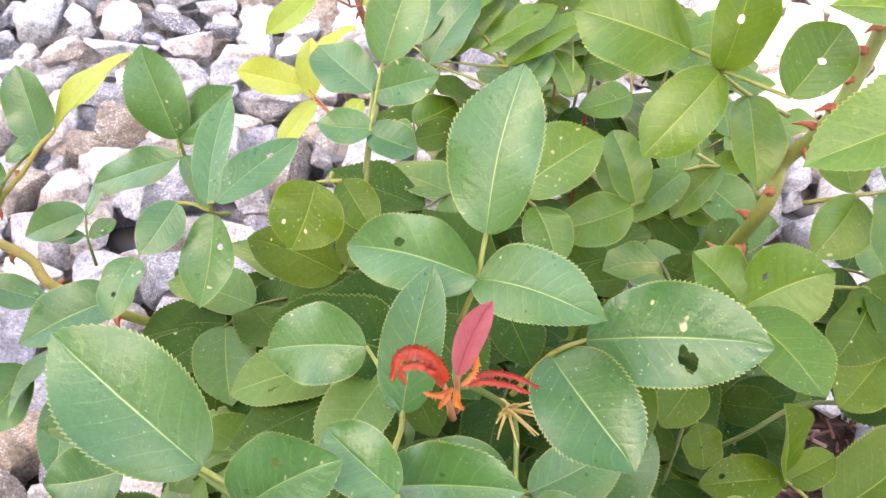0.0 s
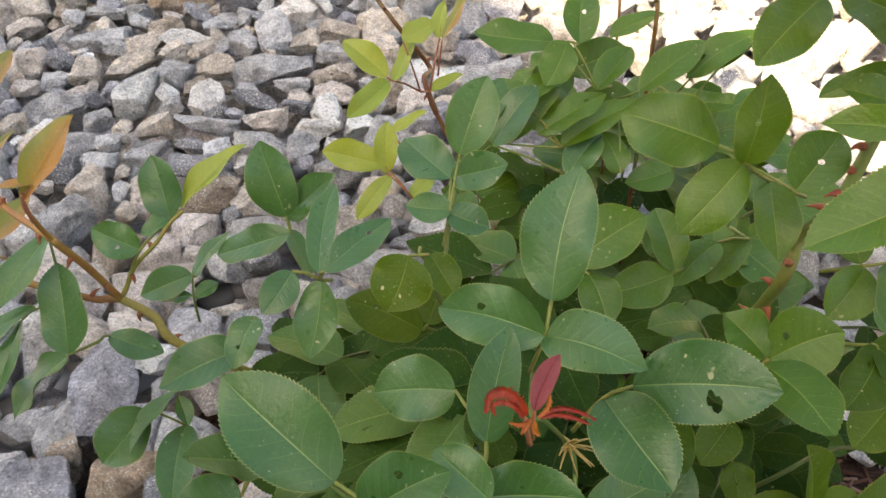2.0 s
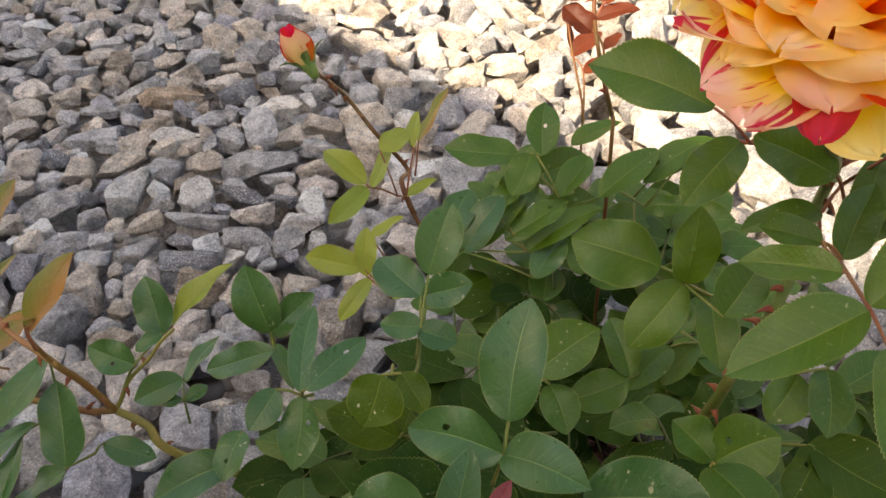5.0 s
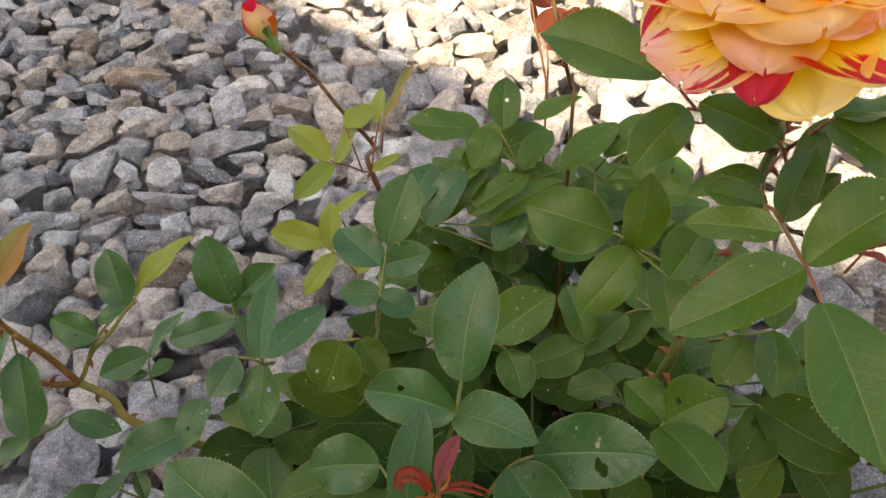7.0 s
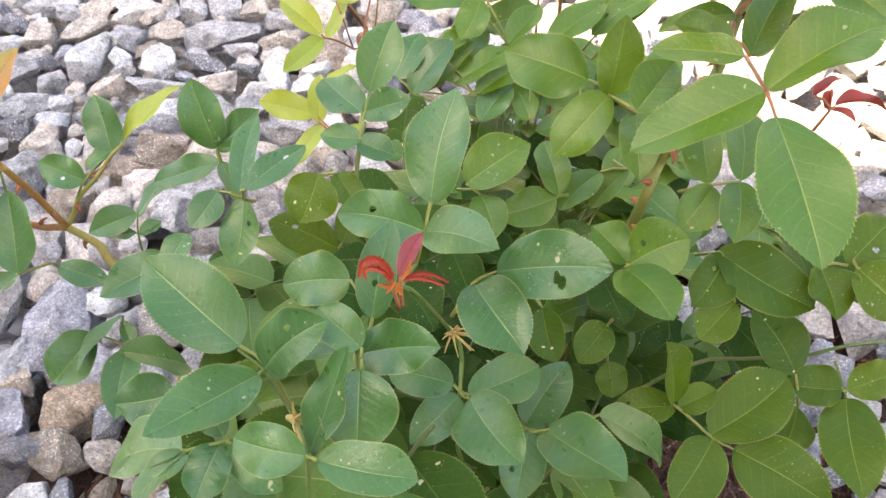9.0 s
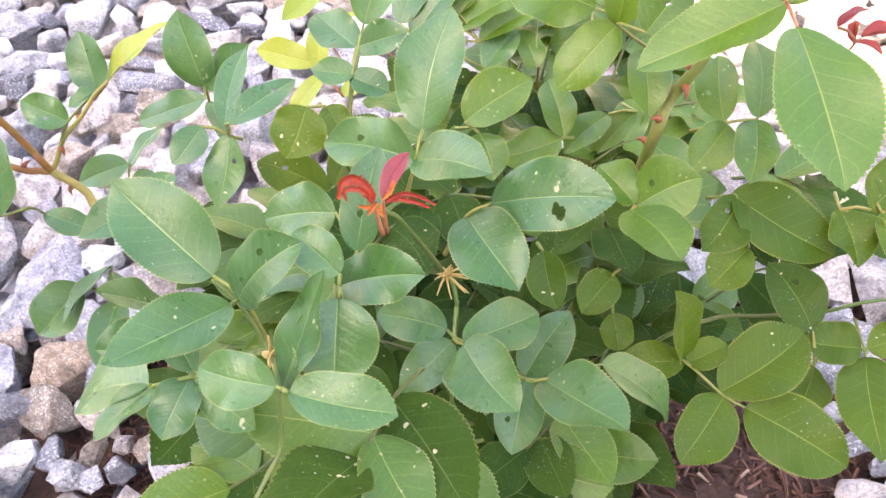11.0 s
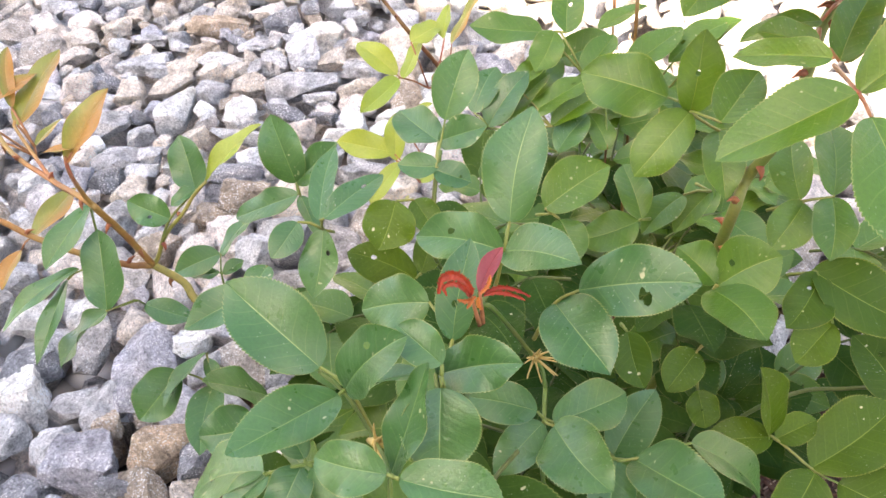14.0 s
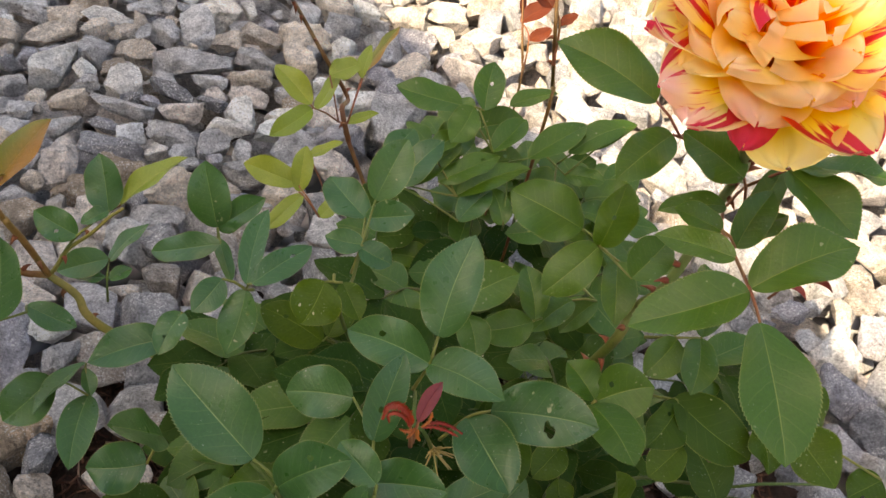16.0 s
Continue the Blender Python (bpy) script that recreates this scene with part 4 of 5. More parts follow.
rose_leaf("lime", (0.0595, 0.3736, 0.2093), ((0.0264, 0.3781, 0.2351), (-0.0170, 0.3783, 0.2410), 0.0221, 10), ((0.0407, 0.3784, 0.2336), (0.0444, 0.4105, 0.2499), 0.0207, 0), ((0.0337, 0.3788, 0.2349), (0.0215, 0.3534, 0.2231), 0.0203, 0), ((0.0498, 0.3613, 0.2154), (0.0697, 0.3861, 0.2264), 0.0188, 14), ((0.0626, 0.4165, 0.2136), (0.0949, 0.4289, 0.2218), 0.0180, 34))
rose_leaf("lime", (0.0632, 0.3682, 0.2034), ((0.0735, 0.3625, 0.2135), (0.1115, 0.3921, 0.2254), 0.0202, 14), ((0.0630, 0.3301, 0.1825), (0.0530, 0.3517, 0.1940), 0.0173, 0))
rose_leaf("lime", (0.0407, 0.3486, 0.1950), ((-0.0012, 0.3325, 0.2015), (0.0303, 0.3646, 0.2151), 0.0198, 16), ((0.0173, 0.3377, 0.2042), (0.0548, 0.3618, 0.2133), 0.0179, 16), ((0.0301, 0.3334, 0.1983), (0.0758, 0.3605, 0.2081), 0.0179, 16), ((0.0102, 0.3492, 0.2166), (0.0287, 0.3668, 0.2240), 0.0149, 16))
rose_leaf("lime", (0.0991, 0.3864, 0.1941), ((0.1057, 0.3835, 0.2073), (0.1510, 0.4120, 0.2181), 0.0203, 16), ((0.0951, 0.3458, 0.1711), (0.0673, 0.3366, 0.1688), 0.0204, 0))
rose_leaf("lime", (0.1067, 0.2258, 0.3500), ((0.0867, 0.2229, 0.3615), (0.0447, 0.2465, 0.3675), 0.0272, 0), ((0.0949, 0.2136, 0.3533), (0.0730, 0.1948, 0.3406), 0.0190, 0), ((0.1016, 0.2122, 0.3527), (0.1392, 0.2204, 0.3283), 0.0186, 34))
rose_leaf("lime", (0.0889, 0.3945, 0.1955), ((0.1382, 0.3989, 0.2237), (0.1025, 0.3794, 0.2085), 0.0196, 16), ((0.1036, 0.3748, 0.1948), (0.1300, 0.3713, 0.1970), 0.0157, 0))
rose_leaf("lime", (0.1316, 0.2070, 0.3379), ((0.1424, 0.2032, 0.3526), (0.1686, 0.1766, 0.3436), 0.0240, 0), ((0.1438, 0.2041, 0.3537), (0.1859, 0.1995, 0.3578), 0.0215, 34), ((0.1197, 0.1918, 0.3381), (0.0922, 0.1893, 0.3327), 0.0158, 28))
rose_leaf("olive", (0.1855, 0.1723, 0.2376), ((0.1848, 0.1579, 0.2402), (0.2038, 0.1341, 0.2324), 0.0256, 0), ((0.2296, 0.1427, 0.2307), (0.2135, 0.1352, 0.2249), 0.0190, 0))
rose_leaf("pink", (0.0026, 0.0887, 0.2990), ((0.0027, 0.0871, 0.3141), (0.0093, 0.1002, 0.3199), 0.0059, 0))
rose_leaf("maroon", (0.0734, 0.3718, 0.2780), ((0.0610, 0.3934, 0.3232), (0.0378, 0.4112, 0.3330), 0.0153, 0), ((0.0661, 0.3821, 0.3095), (0.0515, 0.3971, 0.3181), 0.0153, 0), ((0.0732, 0.3910, 0.3208), (0.0942, 0.4098, 0.3350), 0.0117, 34), ((0.0675, 0.3864, 0.3149), (0.0914, 0.3885, 0.3183), 0.0104, 0), ((0.0717, 0.3930, 0.3233), (0.0688, 0.4153, 0.3377), 0.0059, 34), ((0.0713, 0.3761, 0.3024), (0.0814, 0.3830, 0.3077), 0.0069, 0))
rose_leaf("maroon", (0.0832, 0.5147, 0.1631), ((0.0745, 0.5371, 0.2095), (0.0981, 0.5514, 0.2207), 0.0160, 0), ((0.0830, 0.5290, 0.1999), (0.1002, 0.5386, 0.2075), 0.0113, 0), ((0.0751, 0.5386, 0.2113), (0.0727, 0.5695, 0.2313), 0.0069, 34))
rose_leaf("red", (0.1728, 0.2107, 0.2703), ((0.1679, 0.2114, 0.2876), (0.1817, 0.2223, 0.2926), 0.0065, 34), ((0.1768, 0.2084, 0.2846), (0.2013, 0.2118, 0.2858), 0.0083, 34), ((0.1749, 0.2072, 0.2835), (0.1872, 0.2034, 0.2815), 0.0052, 20), ((0.1738, 0.2072, 0.2835), (0.1765, 0.2180, 0.2886), 0.0047, 34))
rose_leaf("lime", (0.1314, 0.2011, 0.3340), ((0.1241, 0.1979, 0.3488), (0.0985, 0.2128, 0.3560), 0.0216, 0), ((0.1314, 0.1849, 0.3330), (0.1449, 0.2098, 0.3497), 0.0131, 34), ((0.1271, 0.1807, 0.3276), (0.1476, 0.1931, 0.3370), 0.0144, 24))
rose_leaf("copper", (-0.0474, 0.5162, 0.1203), ((-0.0431, 0.5230, 0.1479), (-0.0185, 0.5606, 0.1743), 0.0160, 34))
rose_leaf("lime", (0.0263, 0.3865, 0.1838), ((0.0354, 0.3920, 0.2102), (0.0210, 0.3706, 0.1956), 0.0257, 0), ((0.0356, 0.3908, 0.2087), (0.0705, 0.3999, 0.2174), 0.0244, 0), ((0.0338, 0.3728, 0.1863), (0.0019, 0.3863, 0.1920), 0.0237, 0), ((0.0426, 0.3757, 0.1904), (0.0740, 0.3828, 0.1975), 0.0228, 0))


# leaves deeper in the bush, most with the others' shade in their colour
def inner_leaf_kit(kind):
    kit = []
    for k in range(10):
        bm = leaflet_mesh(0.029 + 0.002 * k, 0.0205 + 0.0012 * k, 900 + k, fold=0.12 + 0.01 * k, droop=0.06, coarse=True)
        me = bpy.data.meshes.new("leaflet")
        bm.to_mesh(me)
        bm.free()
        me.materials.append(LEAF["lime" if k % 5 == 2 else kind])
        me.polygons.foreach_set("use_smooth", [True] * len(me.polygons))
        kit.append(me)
    return kit


def inner_leaves(kit, count, middle, reach, seed, below, apart):
    rng, surface = random.Random(seed), list(tops)
    made = 0
    while made < count:
        a, r = rng.uniform(0, 2 * math.pi), math.sqrt(rng.random())
        x, y = middle[0] + reach[0] * r * math.cos(a), middle[1] + reach[1] * r * math.sin(a)
        if y < 0.20 and (x > 0.09 or x < -0.10):
            continue
        near = sorted(surface, key=lambda q: (q.x - x) ** 2 + (q.y - y) ** 2)[:4]
        roof = min(q.z for q in near) - below
        if roof < 0.05 or (near[0].x - x) ** 2 + (near[0].y - y) ** 2 > apart ** 2:
            continue
        made += 1
        z = rng.uniform(0.035, roof)
        heart = Vector((0.07, 0.24, z - 0.02))
        joint = Vector((x, y, z))
        out = joint - heart
        out.z = 0
        out = out.normalized() if out.length > 1e-3 else Vector((1, 0, 0))
        out.rotate(Matrix.Rotation(rng.uniform(-0.8, 0.8), 3, "Z"))
        start = joint - out * 0.035 - Vector((0, 0, 0.012))
        feet = [joint + out * 0.008, joint, joint - out * 0.001, joint - out * 0.014, joint - out * 0.015]
        stalk = leaf_stalk(start, feet, "leaf", CANE["low"])
        for k, turn in enumerate((0, 62, -62, 70, -70)):
            way = out.copy()
            way.rotate(Matrix.Rotation(radians(turn + rng.uniform(-12, 12)), 3, "Z"))
            way.z = rng.uniform(-0.35, 0.3)
            ob = new("leaflet", rng.choice(kit))
            under(ob, stalk)
            ob.matrix_basis = leaf_pose(feet[k], feet[k] + way, rng.uniform(-25, 25), (0, -0.2, 1)) @ Matrix.Scale(rng.uniform(0.75, 1.0), 4)


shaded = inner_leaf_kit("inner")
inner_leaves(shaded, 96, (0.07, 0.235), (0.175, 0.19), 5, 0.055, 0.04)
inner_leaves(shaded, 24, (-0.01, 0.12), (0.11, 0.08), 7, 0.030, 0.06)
inner_leaves(inner_leaf_kit("lime"), 30, (0.11, 0.40), (0.13, 0.09), 6, 0.030, 0.06)


def spent_bloom(centre, axis, seed, size=1.0):
    """What a fallen flower leaves: a small cup with dry, pointed sepals."""
    turn = Matrix.Translation(centre) @ Vector(axis).normalized().to_track_quat("Z", "Y").to_matrix().to_4x4()
    rng = random.Random(seed)
    bm = bmesh.new()
    tube(bm, [turn @ Vector((0, 0, z * size)) for z in (-0.006, -0.003, 0.0, 0.0015)], 0.0012 * size, 0.0026 * size, 10)
    cup = part("spent_bloom", bm, SPENT, rose_bush, "dry yellow-brown spent bloom with pointed sepals")
    for k in range(12):
        a, lean = 1.3 * k + rng.uniform(-0.2, 0.2), rng.uniform(0.5, 1.3)
        way = Vector((math.cos(a) * math.sin(lean), math.sin(a) * math.sin(lean), math.cos(lean)))
        line = [turn @ (way * s * size + Vector((0, 0, 0.3 * s * s / 0.012 * size))) for s in (0.001, 0.004, 0.008, 0.011 * rng.uniform(0.8, 1.2))]
        sb = bmesh.new()
        tube(sb, line, 0.0008 * size, 0.0002, 6)
        part("sepal", sb, SPENT, cup)


spent_bloom((0.0180, 0.1230, 0.2410), (0.35, -0.75, 0.25), 3, 0.72)
spent_bloom((-0.0320, 0.0660, 0.2690), (0.6, -0.5, 0.5), 8, 0.8)


# ---- the bloom and the bud ----
def petal_mesh(length, width, lean, tip_lean, hollow, rim, ruffle, seed):
    """A petal with its foot at the origin. It rises along +z, leaning towards +y by lean at its foot and tip_lean at its top, with the rim rolled back further, crumpled and a little twisted."""
    rng = random.Random(seed)
    bm = bmesh.new()
    uv = bm.loops.layers.uv.new("UVMap")
    n, half, rows, spots = 24, 14, [], {}
    ph, notch, skew, twist = rng.uniform(0, 6), rng.uniform(-0.05, 0.05), rng.uniform(-0.25, 0.25), rng.uniform(-0.5, 0.5)
    shoulder, blunt, sway = rng.uniform(0.46, 0.60), rng.uniform(0.38, 0.62), rng.uniform(-0.12, 0.12)
    y = z = 0.0
    for i in range(n + 1):
        s = i / n
        a = radians(lean + (tip_lean - lean) * s ** 1.3 + rim * max(0.0, s - 0.68) / 0.32)
        if i:
            y, z = y + math.sin(a) * length / n, z + math.cos(a) * length / n
        w = width / 2 * (0.40 + 0.68 * math.sin(math.pi / 2 * min(1, s / 0.60)) ** 1.3) * (1.0 if s < shoulder else max(0.0, 1 - ((s - shoulder) / (1.001 - shoulder)) ** 2.1) ** blunt)
        row = []
        for k in range(-half, half + 1):
            c = k / half
            lift = hollow * w * c * c * (1 - 0.9 * max(0.0, s - 0.55) / 0.45) + twist * w * c * s * s
            lift += ruffle * length * s ** 2.3 * (0.7 * math.sin(3.6 * c + ph) + 0.36 * math.sin(7.5 * c + 2.3 * ph + 2 * s) + 0.13 * s * math.sin(15 * c + 4.1 * ph) + skew * c)
            lift += 0.018 * length * math.sin(9 * s + 3 * c + ph) * s
            lift -= 0.12 * length * max(0.0, s - 0.6) * abs(c) ** 3 * (1 + math.sin(ph))
            back = notch * length * s ** 4 * (1 - abs(c)) ** 2 + 0.022 * length * s ** 3 * math.sin(6 * c + ph) + 0.012 * length * s ** 4 * math.sin(13 * c + 3 * ph) + 0.006 * length * s ** 6 * math.sin(27 * c + 5 * ph)
            v = bm.verts.new((w * c + sway * length * s * s, y - math.cos(a) * lift - math.sin(a) * back, z + math.sin(a) * lift - math.cos(a) * back))
            spots[v] = (0.5 + 0.5 * c, s)
            row.append(v)
        rows.append(row)
    for a, b in zip(rows, rows[1:]):
        for k in range(2 * half):
            f = bm.faces.new((a[k], a[k + 1], b[k + 1], b[k]))
            for loop in f.loops:
                loop[uv].uv = spots[loop.vert]
    return bm


def rose_bloom(centre, axis):
    """The open flower: a green cup that carries loose rings of ruffled petals."""
    up = Vector(axis).normalized()
    front = (Vector((0, -1, 0)) + up * up.y).normalized()
    heart = Matrix.Translation(centre) @ Matrix((front.cross(up), front, up)).transposed().to_4x4()
    bm = bmesh.new()
    tube(bm, [heart @ Vector((0, 0, z)) for z in (-0.019, -0.015, -0.010, -0.006)], 0.0032, 0.0050, 12)
    bloom = part("bloom", bm, SEPAL, rose_bush, "yellow and orange rose bloom with red and pink stripes")
    rng = random.Random(11)
    petals = [  # turn from the front, lean, lean of the top, length, width, hollow, rim, red, pink, deep orange
        (-92, 60, 74, 0.046, 0.032, 0.4, 8, 0.84, 1.2, 0), (-66, 64, 82, 0.046, 0.028, 0.4, 10, 0.76, 1.2, 0), (-43, 70, 92, 0.043, 0.028, 0.35, 16, 0.80, 1.2, 0), (-20, 66, 96, 0.041, 0.0175, 0.3, 14, 1.8, 0.0, 0),
        (10, 80, 108, 0.040, 0.036, 0.25, 18, 0.2, 0.1, 0.2), (40, 70, 96, 0.046, 0.040, 0.28, 16, 0.82, 0.2, 0.15), (66, 66, 90, 0.046, 0.032, 0.3, 12, 0.82, 0.5, 0.1), (90, 62, 84, 0.046, 0.032, 0.35, 10, 0.92, 1.0, 0),
        (122, 60, 80, 0.045, 0.036, 0.3, 14, 0.7, 0.8, 0), (158, 54, 74, 0.045, 0.038, 0.3, 14, 0.95, 1.0, 0), (-158, 50, 70, 0.045, 0.038, 0.3, 14, 0.95, 1.0, 0), (-122, 48, 64, 0.047, 0.036, 0.4, 12, 0.90, 1.2, 0),
    ]
    # the inner rings: how many, lean, lean of the top, length, width, hollow, rim, deep orange
    for count, turn, lean, top, length, width, hollow, rim, deep in (
            (8, -12, 56, 74, 0.040, 0.031, 0.28, 26, 0.10), (7, 10, 42, 60, 0.041, 0.031, 0.34, 30, 0.30),
            (6, -20, 29, 44, 0.043, 0.030, 0.42, 28, 0.5), (5, 22, 17, 30, 0.045, 0.028, 0.5, 26, 0.8), (4, 0, 6, 18, 0.044, 0.024, 0.6, 22, 1.0)):
        for k in range(count):
            spin = turn + 360 / count * k + rng.uniform(-10, 10)
            behind = 0.5 - 0.5 * math.cos(radians(spin + 15))  # 0 at the front, 1 at the back, where the red is
            petals.append((spin, lean + rng.uniform(-6, 6), top + rng.uniform(-8, 8), length * rng.uniform(0.88, 1.06) * (0.92 + 0.12 * behind), width * rng.uniform(0.75, 1.2), hollow, rim * rng.uniform(0.4, 1.5),
                           0.28 + 0.66 * behind + rng.uniform(-0.12, 0.15), rng.choice((0.1, 0.4, 1.0)) + 0.4 * behind, deep * rng.uniform(0.5, 1.1)))
    for n, (spin, lean, top, length, width, hollow, rim, red, pink, deep) in enumerate(petals):
        bm = petal_mesh(0.95 * length, width, lean, top, hollow, rim, rng.uniform(0.05, 0.11), 70 + n)
        ob = part("petal", bm, PETAL, bloom)
        ob.color = (red, pink, deep, 1)
        ob.matrix_basis = heart @ pose(0, 0, 0.0001 * n, 0, 0, spin) @ pose(0, 0.004 if n < 20 else 0.0025, 0, 0, rng.uniform(-9, 9), 0)
    for k in range(5):
        bm = leaflet_mesh(0.024, 0.007, 400 + k, fold=0.3, droop=0.5)
        ob = part("sepal", bm, SEPAL, bloom)
        ob.matrix_basis = heart @ pose(0, 0, -0.004, 0, 0, 72 * k + 20) @ pose(0, 0.004, 0, -55, 0, 0)
    return bloom


def rose_bud(centre, axis, tall=0.025):
    """The half-open bud: wrapped petals on a green cup with sepals."""
    turn = Vector(axis).normalized().to_track_quat("Z", "Y").to_matrix().to_4x4()
    heart = Matrix.Translation(centre) @ turn
    bm = bmesh.new()
    tube(bm, [heart @ Vector((0, 0, z)) for z in (-0.010, -0.007, -0.003, 0.001)], 0.0022, 0.0052, 12)
    bud = part("bud", bm, SEPAL, rose_bush, "half-open red and cream rose bud on a reddish stem")
    for k in range(9):
        inner = k >= 5
        bm = bmesh.new()
        uv = bm.loops.layers.uv.new("UVMap")
        rows, spots = [], {}
        wide, r = (2.3, 0.0088) if not inner else (2.6, 0.0068)
        h = tall * (1.0 if inner else 0.93 - 0.05 * (k % 3))
        for i in range(11):
            s = i / 10
            row = []
            for j in range(-6, 7):
                c = j / 6
                a = 72 * k * math.pi / 180 + (k // 5) * 0.6 + c * wide / 2 * (1 - 0.25 * s * s)
                rad = r * (math.sin(math.pi * (0.12 + 0.78 * s)) ** 0.75) + 0.0012 * s * (c + 1) * 0.5 + 0.0004 * (k % 3)
                z = h * (s - 0.10 * s * c * c)
                v = bm.verts.new((rad * math.cos(a), rad * math.sin(a), z))
                spots[v] = (0.5 + 0.5 * c, s)
                row.append(v)
            rows.append(row)
        for a, b in zip(rows, rows[1:]):
            for j in range(12):
                f = bm.faces.new((a[j], a[j + 1], b[j + 1], b[j]))
                for loop in f.loops:
                    loop[uv].uv = spots[loop.vert]
        ob = part("petal", bm, BUD_CREAM if k in (0, 1, 3) else BUD_RED, bud)
        ob.matrix_basis = heart
    for k in range(5):
        bm = leaflet_mesh(0.015, 0.0055, 430 + k, fold=0.3, droop=0.3)
        ob = part("sepal", bm, SEPAL, bud)
        ob.matrix_basis = heart @ pose(0, 0, -0.002, 0, 0, 72 * k + 40) @ pose(0, 0.005, 0, 38, 0, 0)
    return bud


rose_bloom((0.106, 0.190, 0.404), (-0.10, -0.30, 1.0))
rose_bud((-0.0966, 0.418, 0.278), (-0.55, 0.35, 1.0))


# ---- the hose ----
def drip_hose():
    m = Nodes("black_plastic")
    m.link(m.mix(m.span(m.noise(120, 4, m.place()), 0.4, 0.7), (0.018, 0.019, 0.024, 1), (0.07, 0.07, 0.075, 1)), m.bsdf.inputs["Base Color"])
    m.bsdf.inputs["Roughness"].default_value = 0.4
    bm = bmesh.new()
    tube(bm, spline([(-0.182, 0.20, -0.034), (-0.186, 0.17, -0.012), (-0.186, 0.135, -0.003), (-0.182, 0.10, -0.004), (-0.184, 0.02, -0.012), (-0.198, -0.06, -0.024)], 6), 0.0028, 0.0028, 10)
    ob = mesh_object("drip_hose", bm, m.mat)
    return tagged(ob, "thin black plastic drip hose lying among the stones", "hose")


drip_hose()


# ---- the gravel ----
def rock_cuts(rng):
    """The broken faces of a crushed stone: a direction and a distance each."""
    cuts = []
    while len(cuts) < 9:
        d = Vector((rng.gauss(0, 1), rng.gauss(0, 1), rng.gauss(0, 1))).normalized()
        if all(d.dot(n) < 0.72 for n, h in cuts):
            cuts.append((d, rng.uniform(0.50, 1.0)))
    return cuts + [(Vector(d), 0.86) for d in ((1, 0, 0), (-1, 0, 0), (0, 1, 0), (0, -1, 0), (0, 0, 1), (0, 0, -1))]


def stone_data(bm, smooth):
    """Scale a stone to one across and make it mesh data."""
    low = [min(v.co[k] for v in bm.verts) for k in range(3)]
    high = [max(v.co[k] for v in bm.verts) for k in range(3)]
    for v in bm.verts:
        v.co = Vector([(v.co[k] - (low[k] + high[k]) / 2) / (high[k] - low[k]) for k in range(3)])
    me = bpy.data.meshes.new("stone")
    bm.to_mesh(me)
    bm.free()
    me.materials.append(STONE)
    me.polygons.foreach_set("use_smooth", [smooth] * len(me.polygons))
    if smooth:
        me.set_sharp_from_angle(angle=radians(24))
    return me


def rock_mesh(seed, cuts, bevel, fine):
    """A crushed stone: a block cut by broken faces, its edges chipped and its skin uneven."""
    rng = random.Random(seed)
    far = Vector((7.3 * seed % 91, 1.7 * seed % 53, 3.1 * seed % 37))
    bm = bmesh.new()
    bmesh.ops.create_cube(bm, size=1.8)
    for d, h in rock_cuts(rng)[:cuts]:
        cut = bmesh.ops.bisect_plane(bm, geom=bm.verts[:] + bm.edges[:] + bm.faces[:], plane_co=d * h, plane_no=d, clear_outer=True)
        edges = [e for e in cut["geom_cut"] if isinstance(e, bmesh.types.BMEdge)]
        if edges:
            bmesh.ops.contextual_create(bm, geom=edges)
    bmesh.ops.bevel(bm, geom=bm.edges[:], offset=bevel, segments=1, affect="EDGES", clamp_overlap=True)
    bmesh.ops.triangulate(bm, faces=bm.faces[:])
    for _ in range(fine):
        long = [e for e in bm.edges if e.calc_length() > 0.22]
        bmesh.ops.subdivide_edges(bm, edges=long, cuts=1, use_grid_fill=True)
        bmesh.ops.triangulate(bm, faces=bm.faces[:])
    bm.normal_update()
    for v, n in [(v, v.normal.copy()) for v in bm.verts]:
        q = v.co + far
        v.co += n * (0.09 * noise.noise(q * 1.9) + (0.060 * noise.noise(q * 4.5) + 0.035 * noise.noise(q * 10.0) if fine else 0.0))
    return stone_data(bm, fine > 0)


ROCKS = [rock_mesh(300 + k, 9, 0.035, 3) for k in range(40)]
SMALL_ROCKS = [rock_mesh(300 + k, 8, 0.05, 0) for k in range(40)]
gravel_bed = new("gravel_bed")
tagged(gravel_bed, "bed of loose grey and tan crushed gravel", "gravel", kind="structure")
taken = {}


def room(x, y, r):
    i, j = int(x // 0.08), int(y // 0.08)
    for a in (i - 1, i, i + 1):
        for b in (j - 1, j, j + 1):
            for ox, oy, o in taken.get((a, b), ()):
                if (x - ox) ** 2 + (y - oy) ** 2 < (0.86 * (r + o)) ** 2:
                    return False
    return True


def take(x, y, r):
    taken.setdefault((int(x // 0.08), int(y // 0.08)), []).append((x, y, r))


stone_rng = random.Random(21)


def lay_stone(x, y, length, width, tall, angle, tone, lift=0.0):
    ob = new("stone", stone_rng.choice(ROCKS))
    ob.parent = gravel_bed
    ob.matrix_basis = pose(x, y, lift, stone_rng.uniform(-24, 24), stone_rng.uniform(-24, 24), angle) @ Matrix.Diagonal((length, width, tall, 1))
    k = stone_rng.uniform(0.82, 1.27)
    ob.color = (*(min(1.0, c * k) for c in TONES[tone]), 1)
    return ob


